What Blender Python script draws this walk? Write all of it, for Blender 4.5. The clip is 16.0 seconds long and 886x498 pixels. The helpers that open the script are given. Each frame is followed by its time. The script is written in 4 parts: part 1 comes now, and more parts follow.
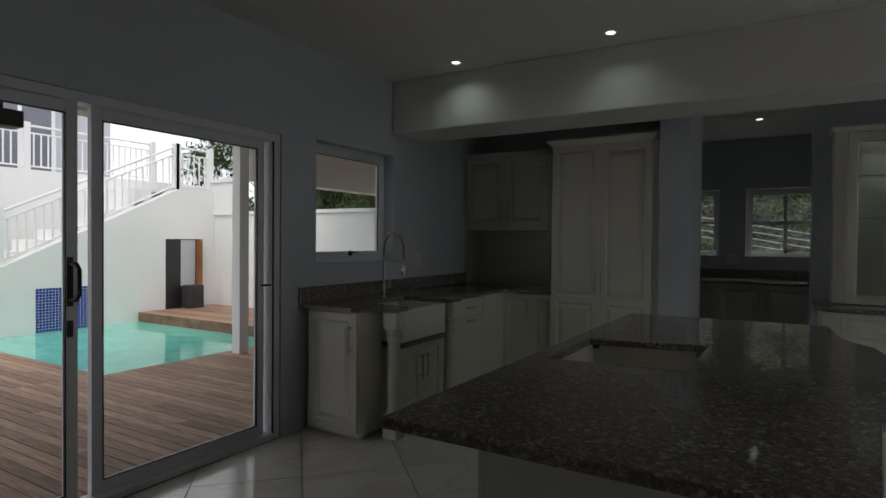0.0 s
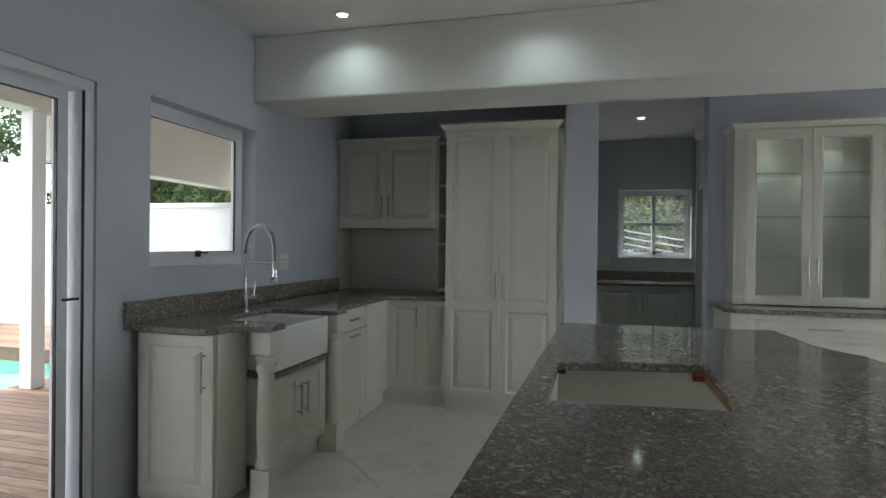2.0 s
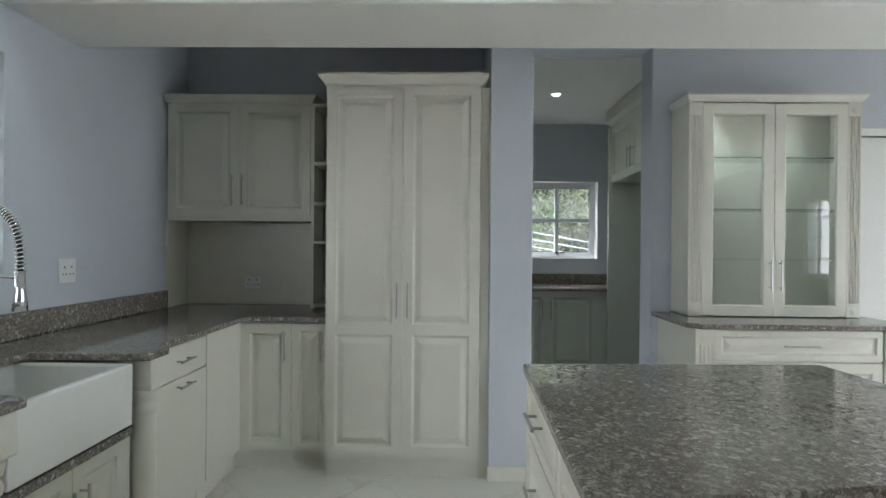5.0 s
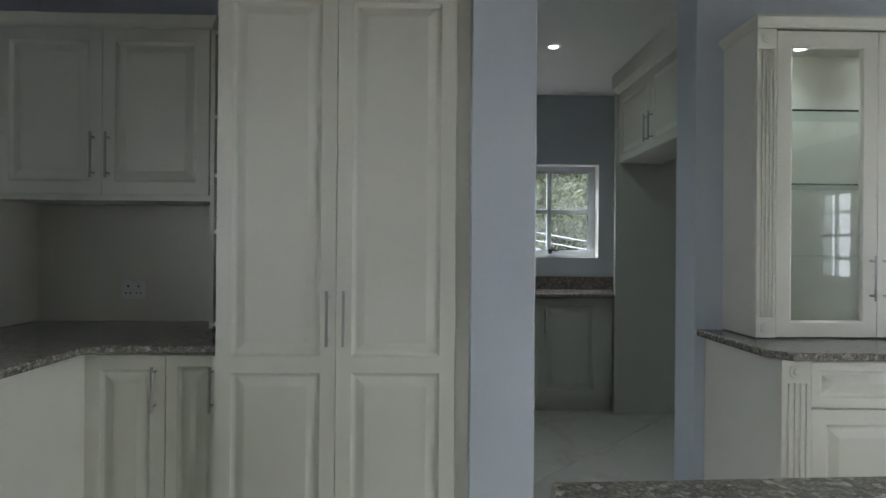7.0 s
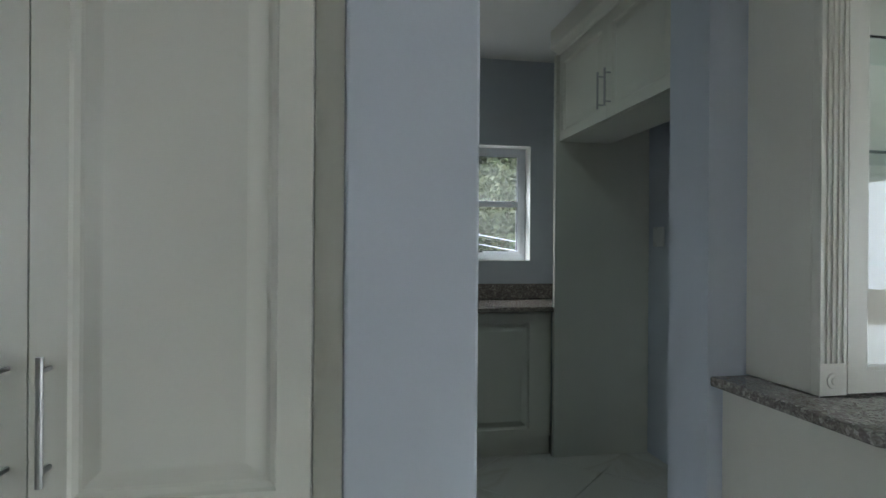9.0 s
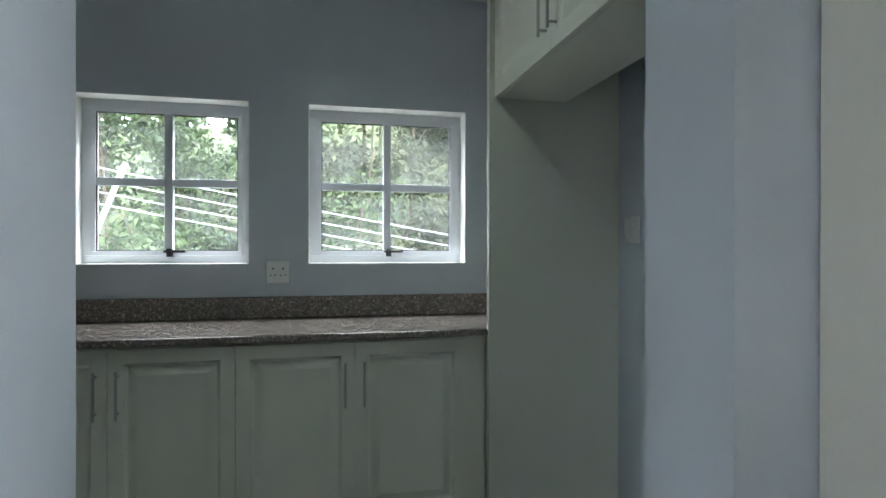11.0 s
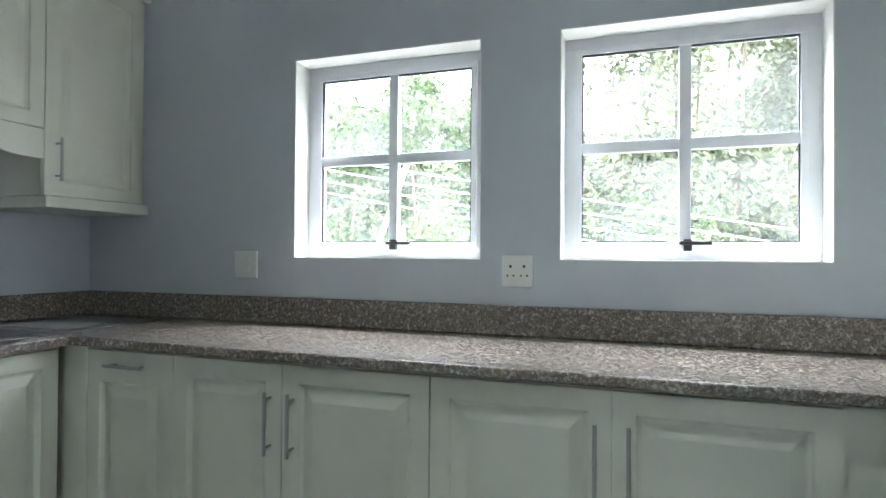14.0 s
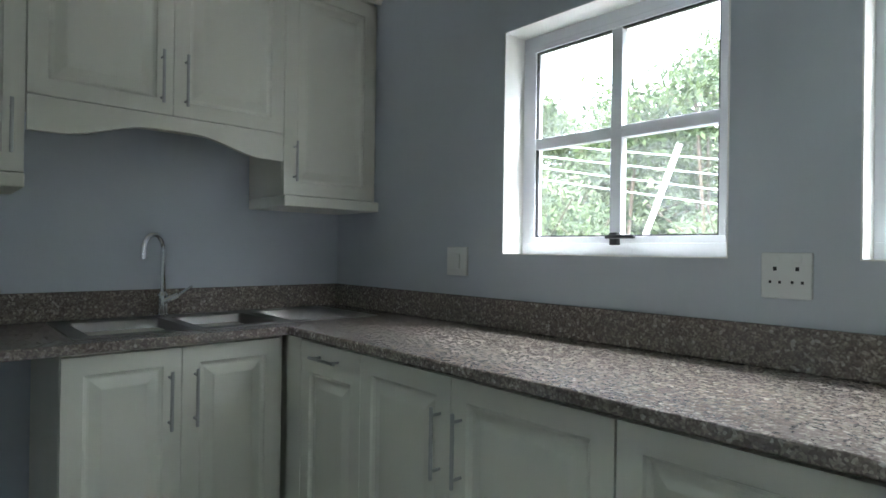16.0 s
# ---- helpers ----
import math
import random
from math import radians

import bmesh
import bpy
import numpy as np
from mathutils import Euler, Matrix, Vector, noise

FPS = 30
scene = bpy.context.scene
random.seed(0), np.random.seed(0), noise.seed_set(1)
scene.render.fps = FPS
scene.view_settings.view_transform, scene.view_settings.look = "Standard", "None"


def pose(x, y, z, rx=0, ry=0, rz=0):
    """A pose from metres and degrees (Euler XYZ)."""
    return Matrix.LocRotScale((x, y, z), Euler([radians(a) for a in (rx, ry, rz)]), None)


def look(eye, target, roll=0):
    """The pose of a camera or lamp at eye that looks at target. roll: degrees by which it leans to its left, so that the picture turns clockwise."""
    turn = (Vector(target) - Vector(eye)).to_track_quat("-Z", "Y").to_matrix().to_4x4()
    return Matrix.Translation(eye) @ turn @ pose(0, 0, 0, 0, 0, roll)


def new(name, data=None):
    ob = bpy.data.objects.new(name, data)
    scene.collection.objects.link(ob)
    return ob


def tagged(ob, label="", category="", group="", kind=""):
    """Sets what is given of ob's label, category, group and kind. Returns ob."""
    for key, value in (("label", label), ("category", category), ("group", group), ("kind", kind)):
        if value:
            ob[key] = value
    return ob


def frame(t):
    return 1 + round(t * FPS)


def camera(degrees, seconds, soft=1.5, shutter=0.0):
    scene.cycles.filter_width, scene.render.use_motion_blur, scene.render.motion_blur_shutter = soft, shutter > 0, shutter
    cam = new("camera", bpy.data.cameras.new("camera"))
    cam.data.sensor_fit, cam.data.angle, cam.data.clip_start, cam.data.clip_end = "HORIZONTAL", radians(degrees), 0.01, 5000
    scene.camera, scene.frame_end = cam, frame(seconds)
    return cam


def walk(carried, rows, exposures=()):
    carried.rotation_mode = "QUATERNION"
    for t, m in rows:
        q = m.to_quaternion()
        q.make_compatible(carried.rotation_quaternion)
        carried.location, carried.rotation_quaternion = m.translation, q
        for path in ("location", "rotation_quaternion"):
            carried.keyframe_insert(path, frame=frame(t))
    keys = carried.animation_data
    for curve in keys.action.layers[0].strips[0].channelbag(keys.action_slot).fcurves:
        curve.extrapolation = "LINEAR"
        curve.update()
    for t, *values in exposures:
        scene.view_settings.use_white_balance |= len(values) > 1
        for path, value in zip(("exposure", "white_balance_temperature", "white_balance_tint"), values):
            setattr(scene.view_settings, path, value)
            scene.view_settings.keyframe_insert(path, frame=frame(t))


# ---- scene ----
cam = camera(75.7, 16.0)
PATH = [
    (0, (0.222, 0.142, 1.366), (-0.793, 1.865, 1.336), 0.5),
    (0.5, (-0.018, 0.254, 1.362), (-0.879, 2.059, 1.332), 0.6),
    (1, (-0.171, 0.378, 1.338), (-0.868, 2.253, 1.324), 0.7),
    (1.5, (-0.329, 0.558, 1.321), (-0.896, 2.475, 1.31), 0.6),
    (2, (-0.439, 0.748, 1.314), (-0.946, 2.683, 1.306), 0.6),
    (2.5, (-0.593, 0.888, 1.316), (-1.012, 2.844, 1.309), 0.6),
    (3, (-0.701, 1.026, 1.313), (-1.002, 3.003, 1.306), 0.6),
    (3.5, (-0.747, 1.24, 1.31), (-0.966, 3.228, 1.302), 0.6),
    (4, (-0.786, 1.466, 1.289), (-0.947, 3.46, 1.291), 0.5),
    (4.5, (-0.844, 1.705, 1.323), (-0.932, 3.703, 1.321), 0.5),
    (5, (-0.856, 1.927, 1.312), (-0.888, 3.926, 1.307), 0.5),
    (7.5, (-0.786, 3.334, 1.265), (-0.701, 5.332, 1.269), 0.4),
    (8, (-0.779, 3.603, 1.284), (-0.626, 5.597, 1.285), 0.3),
    (8.5, (-0.703, 3.885, 1.284), (-0.453, 5.869, 1.284), 0.3),
    (9, (-0.654, 4.134, 1.286), (-0.297, 6.102, 1.286), 0.4),
    (9.5, (-0.531, 4.385, 1.329), (-0.063, 6.329, 1.315), 0.2),
    (12, (0.144, 5.411, 1.238), (0.404, 7.393, 1.249), -0.15),
    (12.5, (0.19, 5.576, 1.215), (0.2, 7.575, 1.235), -0.1),
    (13, (0.182, 5.754, 1.214), (-0.025, 7.743, 1.234), 0.15),
    (13.5, (0.159, 5.879, 1.218), (-0.232, 7.839, 1.238), 0.25),
    (14, (0.126, 6.027, 1.224), (-0.517, 7.92, 1.243), 0.4),
    (14.5, (0.133, 6.168, 1.212), (-0.799, 7.937, 1.229), 0.55),
    (15, (0.118, 6.278, 1.196), (-1.009, 7.929, 1.215), 0.65),
    (15.5, (0.124, 6.393, 1.204), (-1.184, 7.906, 1.218), 0.8),
    (16, (0.187, 6.492, 1.214), (-1.29, 7.84, 1.222), 0.8),
]

EXPOSURES = [(0.0, -2.1, 6900, 13), (0.5, -1.55, 6850, 12), (1.0, -0.95, 6750, 11), (1.5, -0.45, 6600, 11), (2.0, -0.2, 6550, 10), (2.5, 0.05, 6500, 10),
             (3.0, 0.25, 6500, 10), (4.0, 0.7, 6500, 11), (5.0, 0.75, 6450, 10), (7.5, 0.25, 6400, 10), (9.0, 0.25, 6250, 8), (9.5, 0.4, 6200, 7),
             (12.0, 1.7, 6350, 9), (13.0, 2.2, 6350, 10), (14.5, 2.2, 6250, 10), (15.5, 1.9, 6300, 10), (16.0, 1.6, 6300, 10)]
walk(cam, [(t, look(eye, target, roll)) for t, eye, target, roll in PATH], EXPOSURES)

# ---------------------------------------------------------------- world and lights
world = bpy.data.worlds.new("sky")
scene.world = world
world.use_nodes = True
wn = world.node_tree
sky = wn.nodes.new("ShaderNodeTexSky")
sky.sky_type = "NISHITA"
sky.sun_disc = False
sky.sun_elevation, sky.sun_rotation = radians(52), radians(144)
sky.air_density, sky.dust_density, sky.ozone_density = 1.0, 4.0, 1.0
wash = wn.nodes.new("ShaderNodeMixRGB")
wash.inputs[0].default_value = 0.85
wash.inputs[2].default_value = (38.5, 41.5, 45.5, 1)
wn.links.new(sky.outputs[0], wash.inputs[1])
wn.links.new(wash.outputs[0], wn.nodes["Background"].inputs[0])
wn.nodes["Background"].inputs[1].default_value = 0.15

sun = new("sun", bpy.data.lights.new("sun", "SUN"))
sun.data.energy, sun.data.angle, sun.data.color = 3.8, radians(25), (1.0, 0.96, 0.9)
sun.matrix_world = look((-1, -4, 12), (-6.5, 3.5, 0))


def spot(name, at, power, size=100, color=(0.80, 1.0, 0.98), tip=(0, 0)):
    ob = new(name, bpy.data.lights.new(name, "SPOT"))
    ob.data.energy, ob.data.spot_size, ob.data.spot_blend, ob.data.color = power, radians(size), 1.0, color
    ob.data.shadow_soft_size = 0.025
    ob.matrix_world = look(at, (at[0] + tip[0], at[1] + tip[1], at[2] - 1))
    return ob


def window_fill(x, width):
    """Added lamp, unseen above a pantry window's head, standing in for sky light."""
    ob = new("window_fill", bpy.data.lights.new("window_fill", "AREA"))
    ob.data.shape, ob.data.size, ob.data.size_y = "RECTANGLE", width, 0.4
    ob.data.energy, ob.data.color = 42, (0.93, 0.98, 1.0)
    ob.matrix_world = look((x, 8.56, 2.62), (x, 7.45, 0.95))


window_fill(-0.83, 0.8)
window_fill(0.286, 0.84)


# ---------------------------------------------------------------- materials
def material(name, color=(0.8, 0.8, 0.8), rough=0.5, metal=0.0):
    m = bpy.data.materials.new(name)
    m.use_nodes = True
    b = m.node_tree.nodes["Principled BSDF"]
    b.inputs["Base Color"].default_value = (*color, 1)
    b.inputs["Roughness"].default_value, b.inputs["Metallic"].default_value = rough, metal
    return m


def node(m, kind, **sets):
    n = m.node_tree.nodes.new(kind)
    for k, v in sets.items():
        n.inputs[k.replace("_", " ")].default_value = v
    return n


def wire(m, a, b):
    m.node_tree.links.new(a, b)


def coords(m, scale=(1, 1, 1), rot=(0, 0, 0)):
    g, mp = node(m, "ShaderNodeNewGeometry"), node(m, "ShaderNodeMapping")
    mp.inputs["Scale"].default_value, mp.inputs["Rotation"].default_value = scale, rot
    wire(m, g.outputs["Position"], mp.inputs["Vector"])
    return mp.outputs[0]


def ramp(m, src, stops):
    r = node(m, "ShaderNodeValToRGB")
    e = r.color_ramp.elements
    while len(e) < len(stops):
        e.new(0.5)
    for el, (p, c) in zip(e, stops):
        el.position, el.color = p, (*c, 1)
    wire(m, src, r.inputs[0])
    return r.outputs[0]


def bsdf(m):
    return m.node_tree.nodes["Principled BSDF"]


def bump(m, src, strength, dist=0.002):
    b = node(m, "ShaderNodeBump", Strength=strength, Distance=dist)
    wire(m, src, b.inputs["Height"])
    wire(m, b.outputs[0], bsdf(m).inputs["Normal"])


def painted(name, color, rough, fine=90, coarse=1.3, vary=0.05, relief=0.15, dist=0.001, rvary=0.12):
    m = material(name, color, rough)
    p = coords(m)
    a, c = node(m, "ShaderNodeTexNoise", Scale=fine, Detail=4.0), node(m, "ShaderNodeTexNoise", Scale=coarse, Detail=5.0)
    wire(m, p, a.inputs["Vector"]), wire(m, p, c.inputs["Vector"])
    lo, hi = tuple(v * (1 - vary) for v in color), tuple(min(1, v * (1 + vary)) for v in color)
    wire(m, ramp(m, c.outputs[0], [(0.3, lo), (0.7, hi)]), bsdf(m).inputs["Base Color"])
    rr = ramp(m, c.outputs[0], [(0.3, (rough - rvary,) * 3), (0.7, (rough + rvary,) * 3)])
    wire(m, rr, bsdf(m).inputs["Roughness"])
    bump(m, a.outputs[0], relief, dist)
    return m


M_WALL = painted("blue_grey_plaster", (0.53, 0.565, 0.61), 0.6, 60, 1.1, 0.04, 0.25, 0.0015)
M_WHITE = painted("white_ceiling_paint", (0.78, 0.78, 0.75), 0.7, 70, 0.9, 0.03, 0.2, 0.0012)
M_CREAM = painted("cream_satin_paint", (0.66, 0.645, 0.565), 0.36, 45, 2.0, 0.035, 0.06, 0.0006, 0.06)
# Darkened cream: the shade inside the open rack is in this colour.
M_SHADOW = painted("shaded_cream_board", (0.45, 0.44, 0.40), 0.6)
M_FRAME = painted("white_powder_coated_aluminium", (0.74, 0.76, 0.80), 0.4, 120, 2.0, 0.03, 0.05, 0.0004)
M_PLASTIC = painted("white_plastic", (0.72, 0.73, 0.71), 0.35, 80, 3, 0.02, 0.03)
M_BLACK = painted("black_plastic", (0.02, 0.02, 0.022), 0.4, 80, 3, 0.1, 0.05)
M_CERAMIC = painted("white_glazed_fireclay", (0.78, 0.78, 0.76), 0.12, 30, 2, 0.02, 0.03, 0.0005, 0.04)
M_OUTWALL = painted("white_outside_render", (0.80, 0.80, 0.79), 0.8, 55, 0.7, 0.05, 0.4, 0.003)
M_SOFFIT = painted("cream_soffit_board", (0.74, 0.68, 0.60), 0.7, 55, 0.7, 0.05, 0.2, 0.002)
M_GREYWALL = painted("pale_grey_facade", (0.5, 0.52, 0.55), 0.8)
M_TIMBER = painted("orange_brown_timber", (0.26, 0.10, 0.035), 0.5, 30, 5, 0.25, 0.3)
M_RUBBER = painted("dark_grey_rubber", (0.03, 0.03, 0.03), 0.6)
M_GROUND = painted("hillside_soil", (0.14, 0.11, 0.07), 0.9, 12, 0.5, 0.4, 0.8, 0.03)
M_GROUT = painted("grey_tile_grout", (0.36, 0.35, 0.33), 0.85)
M_BARK = painted("grey_brown_bark", (0.10, 0.075, 0.05), 0.9, 25, 3, 0.3, 0.8, 0.01)
M_CHROME = material("polished_chrome", (0.82, 0.83, 0.85), 0.08, 1.0)
M_FARGLASS = material("grey_window_glass", (0.16, 0.17, 0.20), 0.06)
M_SINK = material("satin_sink_steel", (0.27, 0.26, 0.25), 0.4, 1.0)
M_STEEL = material("brushed_steel", (0.44, 0.44, 0.43), 0.28, 1.0)


def chip_stone(name, rough, tint=(1, 1, 1), grain=86.0):
    m = material(name, (0.15, 0.13, 0.12), rough)
    shade = lambda stops: [(at, tuple(v * k for v, k in zip(c, tint))) for at, c in stops]
    p = coords(m)
    v = node(m, "ShaderNodeTexVoronoi", Scale=grain, Randomness=1.0)
    wire(m, p, v.inputs["Vector"])
    w = node(m, "ShaderNodeTexVoronoi", Scale=210.0)
    wire(m, p, w.inputs["Vector"])
    n = node(m, "ShaderNodeTexNoise", Scale=26.0, Detail=6.0)
    wire(m, p, n.inputs["Vector"])
    sep, sep2 = node(m, "ShaderNodeSeparateColor"), node(m, "ShaderNodeSeparateColor")
    wire(m, v.outputs["Color"], sep.inputs[0]), wire(m, w.outputs["Color"], sep2.inputs[0])
    big = ramp(m, sep.outputs[0], shade([(0.0, (0.10, 0.086, 0.078)), (0.35, (0.145, 0.122, 0.11)), (0.62, (0.195, 0.162, 0.145)), (0.84, (0.28, 0.25, 0.22)), (1.0, (0.56, 0.53, 0.49))]))
    small = ramp(m, sep2.outputs[1], shade([(0.0, (0.10, 0.088, 0.08)), (0.6, (0.18, 0.155, 0.14)), (1.0, (0.40, 0.37, 0.33))]))
    mix = node(m, "ShaderNodeMixRGB")
    wire(m, ramp(m, n.outputs[0], [(0.25, (0.15, 0.15, 0.15)), (0.75, (0.85, 0.85, 0.85))]), mix.inputs[0])
    wire(m, big, mix.inputs[1]), wire(m, small, mix.inputs[2])
    wire(m, mix.outputs[0], bsdf(m).inputs["Base Color"])
    return m


M_STONE = chip_stone("polished_speckled_granite", 0.08, (1.05, 1.07, 1.05))
M_STONE_MATT = chip_stone("honed_speckled_granite", 0.18, (1.05, 1.02, 1.0), 118.0)


def marble_tile():
    m = material("white_veined_porcelain", (0.75, 0.74, 0.70), 0.14)
    p = coords(m)
    oi = node(m, "ShaderNodeObjectInfo")
    add = node(m, "ShaderNodeVectorMath")
    add.operation = "MULTIPLY_ADD"
    add.inputs[1].default_value = (1, 1, 1)
    sc = node(m, "ShaderNodeVectorMath")
    sc.operation = "SCALE"
    sc.inputs[0].default_value = (9, 5, 3)
    wire(m, oi.outputs["Random"], sc.inputs["Scale"])
    wire(m, p, add.inputs[0]), wire(m, sc.outputs[0], add.inputs[2])
    n = node(m, "ShaderNodeTexNoise", Scale=0.8, Detail=7.0, Distortion=1.2)
    wire(m, add.outputs[0], n.inputs["Vector"])
    veins = ramp(m, n.outputs[0], [(0.47, (0.74, 0.72, 0.66)), (0.497, (0.67, 0.635, 0.56)), (0.504, (0.70, 0.675, 0.61)), (0.53, (0.745, 0.725, 0.67))])
    wire(m, veins, bsdf(m).inputs["Base Color"])
    return m


M_TILE = marble_tile()


def deck_wood():
    m = material("weathered_hardwood_decking", (0.3, 0.2, 0.14), 0.65)
    p = coords(m, (2.0, 26.0, 2.0))
    oi = node(m, "ShaderNodeObjectInfo")
    n = node(m, "ShaderNodeTexNoise", Scale=3.0, Detail=7.0)
    wire(m, p, n.inputs["Vector"])
    grain = ramp(m, n.outputs[0], [(0.3, (0.20, 0.115, 0.075)), (0.7, (0.40, 0.27, 0.19))])
    tint = ramp(m, oi.outputs["Random"], [(0.0, (0.62, 0.55, 0.5)), (0.6, (1, 0.95, 0.9)), (1.0, (1.3, 1.25, 1.2))])
    mix = node(m, "ShaderNodeMixRGB")
    mix.blend_type = "MULTIPLY"
    mix.inputs[0].default_value = 1.0
    wire(m, grain, mix.inputs[1]), wire(m, tint, mix.inputs[2])
    wire(m, mix.outputs[0], bsdf(m).inputs["Base Color"])
    bump(m, n.outputs[0], 0.4, 0.003)
    return m


M_DECK = deck_wood()


def pane_glass(name, tint=(1, 1, 1), rough=0.0, ior=1.12):
    m = material(name, tint, rough)
    b = bsdf(m)
    b.inputs["Transmission Weight"].default_value = 1.0
    b.inputs["IOR"].default_value = ior
    b.inputs["Specular IOR Level"].default_value = 0.5
    return m


M_GLASS = pane_glass("clear_glass")
M_DISPLAY = pane_glass("display_cabinet_glass", ior=1.42)
M_SHELF = pane_glass("green_edged_glass", (0.88, 0.96, 0.93))


def hazy_glass():
    m = pane_glass("hazy_window_glass")
    # Uneven translucent veil puts the haze of window glare into the pane.
    t = node(m, "ShaderNodeBsdfTranslucent", Color=(0.85, 0.88, 0.9, 1))
    n = node(m, "ShaderNodeTexNoise", Scale=6.0, Detail=5.0)
    wire(m, coords(m), n.inputs["Vector"])
    mix = node(m, "ShaderNodeMixShader")
    wire(m, ramp(m, n.outputs[0], [(0.3, (0.009,) * 3), (0.7, (0.036,) * 3)]), mix.inputs[0])
    wire(m, bsdf(m).outputs[0], mix.inputs[1]), wire(m, t.outputs[0], mix.inputs[2])
    wire(m, mix.outputs[0], m.node_tree.nodes["Material Output"].inputs[0])
    return m


M_HAZY = hazy_glass()
M_WATER = material("turquoise_pool_water", (0.16, 0.62, 0.50), 0.04)
wv = node(M_WATER, "ShaderNodeTexNoise", Scale=5.0, Detail=3.0)
wire(M_WATER, coords(M_WATER), wv.inputs["Vector"])
wire(M_WATER, ramp(M_WATER, wv.outputs[0], [(0.3, (0.13, 0.52, 0.42)), (0.7, (0.20, 0.66, 0.53))]), bsdf(M_WATER).inputs["Base Color"])
bump(M_WATER, wv.outputs[0], 0.08, 0.01)
M_MOSAIC = painted("cobalt_blue_glazed_mosaic", (0.025, 0.045, 0.30), 0.15, 40, 14, 0.5, 0.05)


def leaf_mat(name, a, b):
    m = material(name, a, 0.55)
    oi = node(m, "ShaderNodeNewGeometry")
    wire(m, ramp(m, oi.outputs["Random Per Island"], [(0.0, a), (1.0, b)]), bsdf(m).inputs["Base Color"])
    t, mix = node(m, "ShaderNodeBsdfTranslucent"), node(m, "ShaderNodeMixShader", Fac=0.25)
    wire(m, bsdf(m).inputs["Base Color"].links[0].from_socket, t.inputs["Color"])
    wire(m, bsdf(m).outputs[0], mix.inputs[1]), wire(m, t.outputs[0], mix.inputs[2])
    wire(m, mix.outputs[0], m.node_tree.nodes["Material Output"].inputs[0])
    return m


M_LEAF = leaf_mat("green_leaves", (0.018, 0.042, 0.012), (0.09, 0.14, 0.04))
M_LEAF2 = leaf_mat("dry_yellow_green_leaves", (0.035, 0.055, 0.022), (0.13, 0.14, 0.07))


def glow(name, color, power):
    m = material(name, color)
    b = bsdf(m)
    b.inputs["Emission Color"].default_value, b.inputs["Emission Strength"].default_value = (*color, 1), power
    return m


M_LAMP = glow("lit_lamp_face", (0.92, 1.0, 0.98), 9.0)


# ---------------------------------------------------------------- mesh helpers
def obj(name, bm, mat, parent=None, bevel=0.0, smooth=False):
    me = bpy.data.meshes.new(name)
    bm.normal_update()
    bm.to_mesh(me)
    bm.free()
    me.materials.append(mat)
    if smooth:
        for f in me.polygons:
            f.use_smooth = True
    ob = new(name, me)
    if parent:
        ob.parent = parent
    if bevel:
        md = ob.modifiers.new("edge", "BEVEL")
        md.width, md.segments, md.limit_method, md.angle_limit = bevel, 2, "ANGLE", radians(40)
    return ob


def add_box(bm, x0, x1, y0, y1, z0, z1):
    v = [bm.verts.new((x, y, z)) for z in (z0, z1) for x, y in ((x0, y0), (x1, y0), (x1, y1), (x0, y1))]
    for q in ((3, 2, 1, 0), (4, 5, 6, 7), (0, 1, 5, 4), (1, 2, 6, 5), (2, 3, 7, 6), (3, 0, 4, 7)):
        bm.faces.new([v[i] for i in q])


def boxes(name, items, mat, parent=None, bevel=0.0):
    bm = bmesh.new()
    for it in items:
        add_box(bm, *it)
    return obj(name, bm, mat, parent, bevel)


def add_rod(bm, a, b, r, n=10):
    a, b = Vector(a), Vector(b)
    d = b - a
    q = d.to_track_quat("Z", "Y").to_matrix().to_4x4()
    bmesh.ops.create_cone(bm, cap_ends=True, segments=n, radius1=r, radius2=r, depth=d.length, matrix=Matrix.Translation((a + b) / 2) @ q)


def add_lathe(bm, x, y, prof, n=24):
    rings = [[bm.verts.new((x + r * math.cos(2 * math.pi * i / n), y + r * math.sin(2 * math.pi * i / n), z)) for i in range(n)] for r, z in prof]
    for a, b in zip(rings, rings[1:]):
        for i in range(n):
            bm.faces.new((a[i], a[(i + 1) % n], b[(i + 1) % n], b[i]))
    bm.faces.new(rings[0][::-1]), bm.faces.new(rings[-1])


def tube(name, pts, r, mat, parent=None, res=6):
    cu = bpy.data.curves.new(name, "CURVE")
    cu.dimensions, cu.bevel_depth, cu.bevel_resolution, cu.use_fill_caps = "3D", r, res, True
    sp = cu.splines.new("POLY")
    sp.points.add(len(pts) - 1)
    for p, c in zip(sp.points, pts):
        p.co = (*c, 1)
    tmp = bpy.data.objects.new(name, cu)
    me = bpy.data.meshes.new_from_object(tmp)
    bpy.data.objects.remove(tmp)
    for f in me.polygons:
        f.use_smooth = True
    me.materials.clear()
    me.materials.append(mat)
    ob = new(name, me)
    ob.parent = parent
    return ob


def slab(name, outline, z0, z1, mat, holes=(), parent=None, bevel=0.0):
    bm = bmesh.new()
    for loop in (outline, *holes):
        vs = [bm.verts.new((x, y, z1)) for x, y in loop]
        for a, b in zip(vs, vs[1:] + vs[:1]):
            bm.edges.new((a, b))
    bmesh.ops.triangle_fill(bm, use_beauty=True, use_dissolve=False, edges=bm.edges[:], normal=(0, 0, 1))
    bmesh.ops.dissolve_limit(bm, angle_limit=0.01, verts=bm.verts[:], edges=bm.edges[:])
    r = bmesh.ops.extrude_face_region(bm, geom=bm.faces[:])
    for v in [g for g in r["geom"] if isinstance(g, bmesh.types.BMVert)]:
        v.co.z = z0
    bmesh.ops.recalc_face_normals(bm, faces=bm.faces[:])
    return obj(name, bm, mat, parent, bevel)


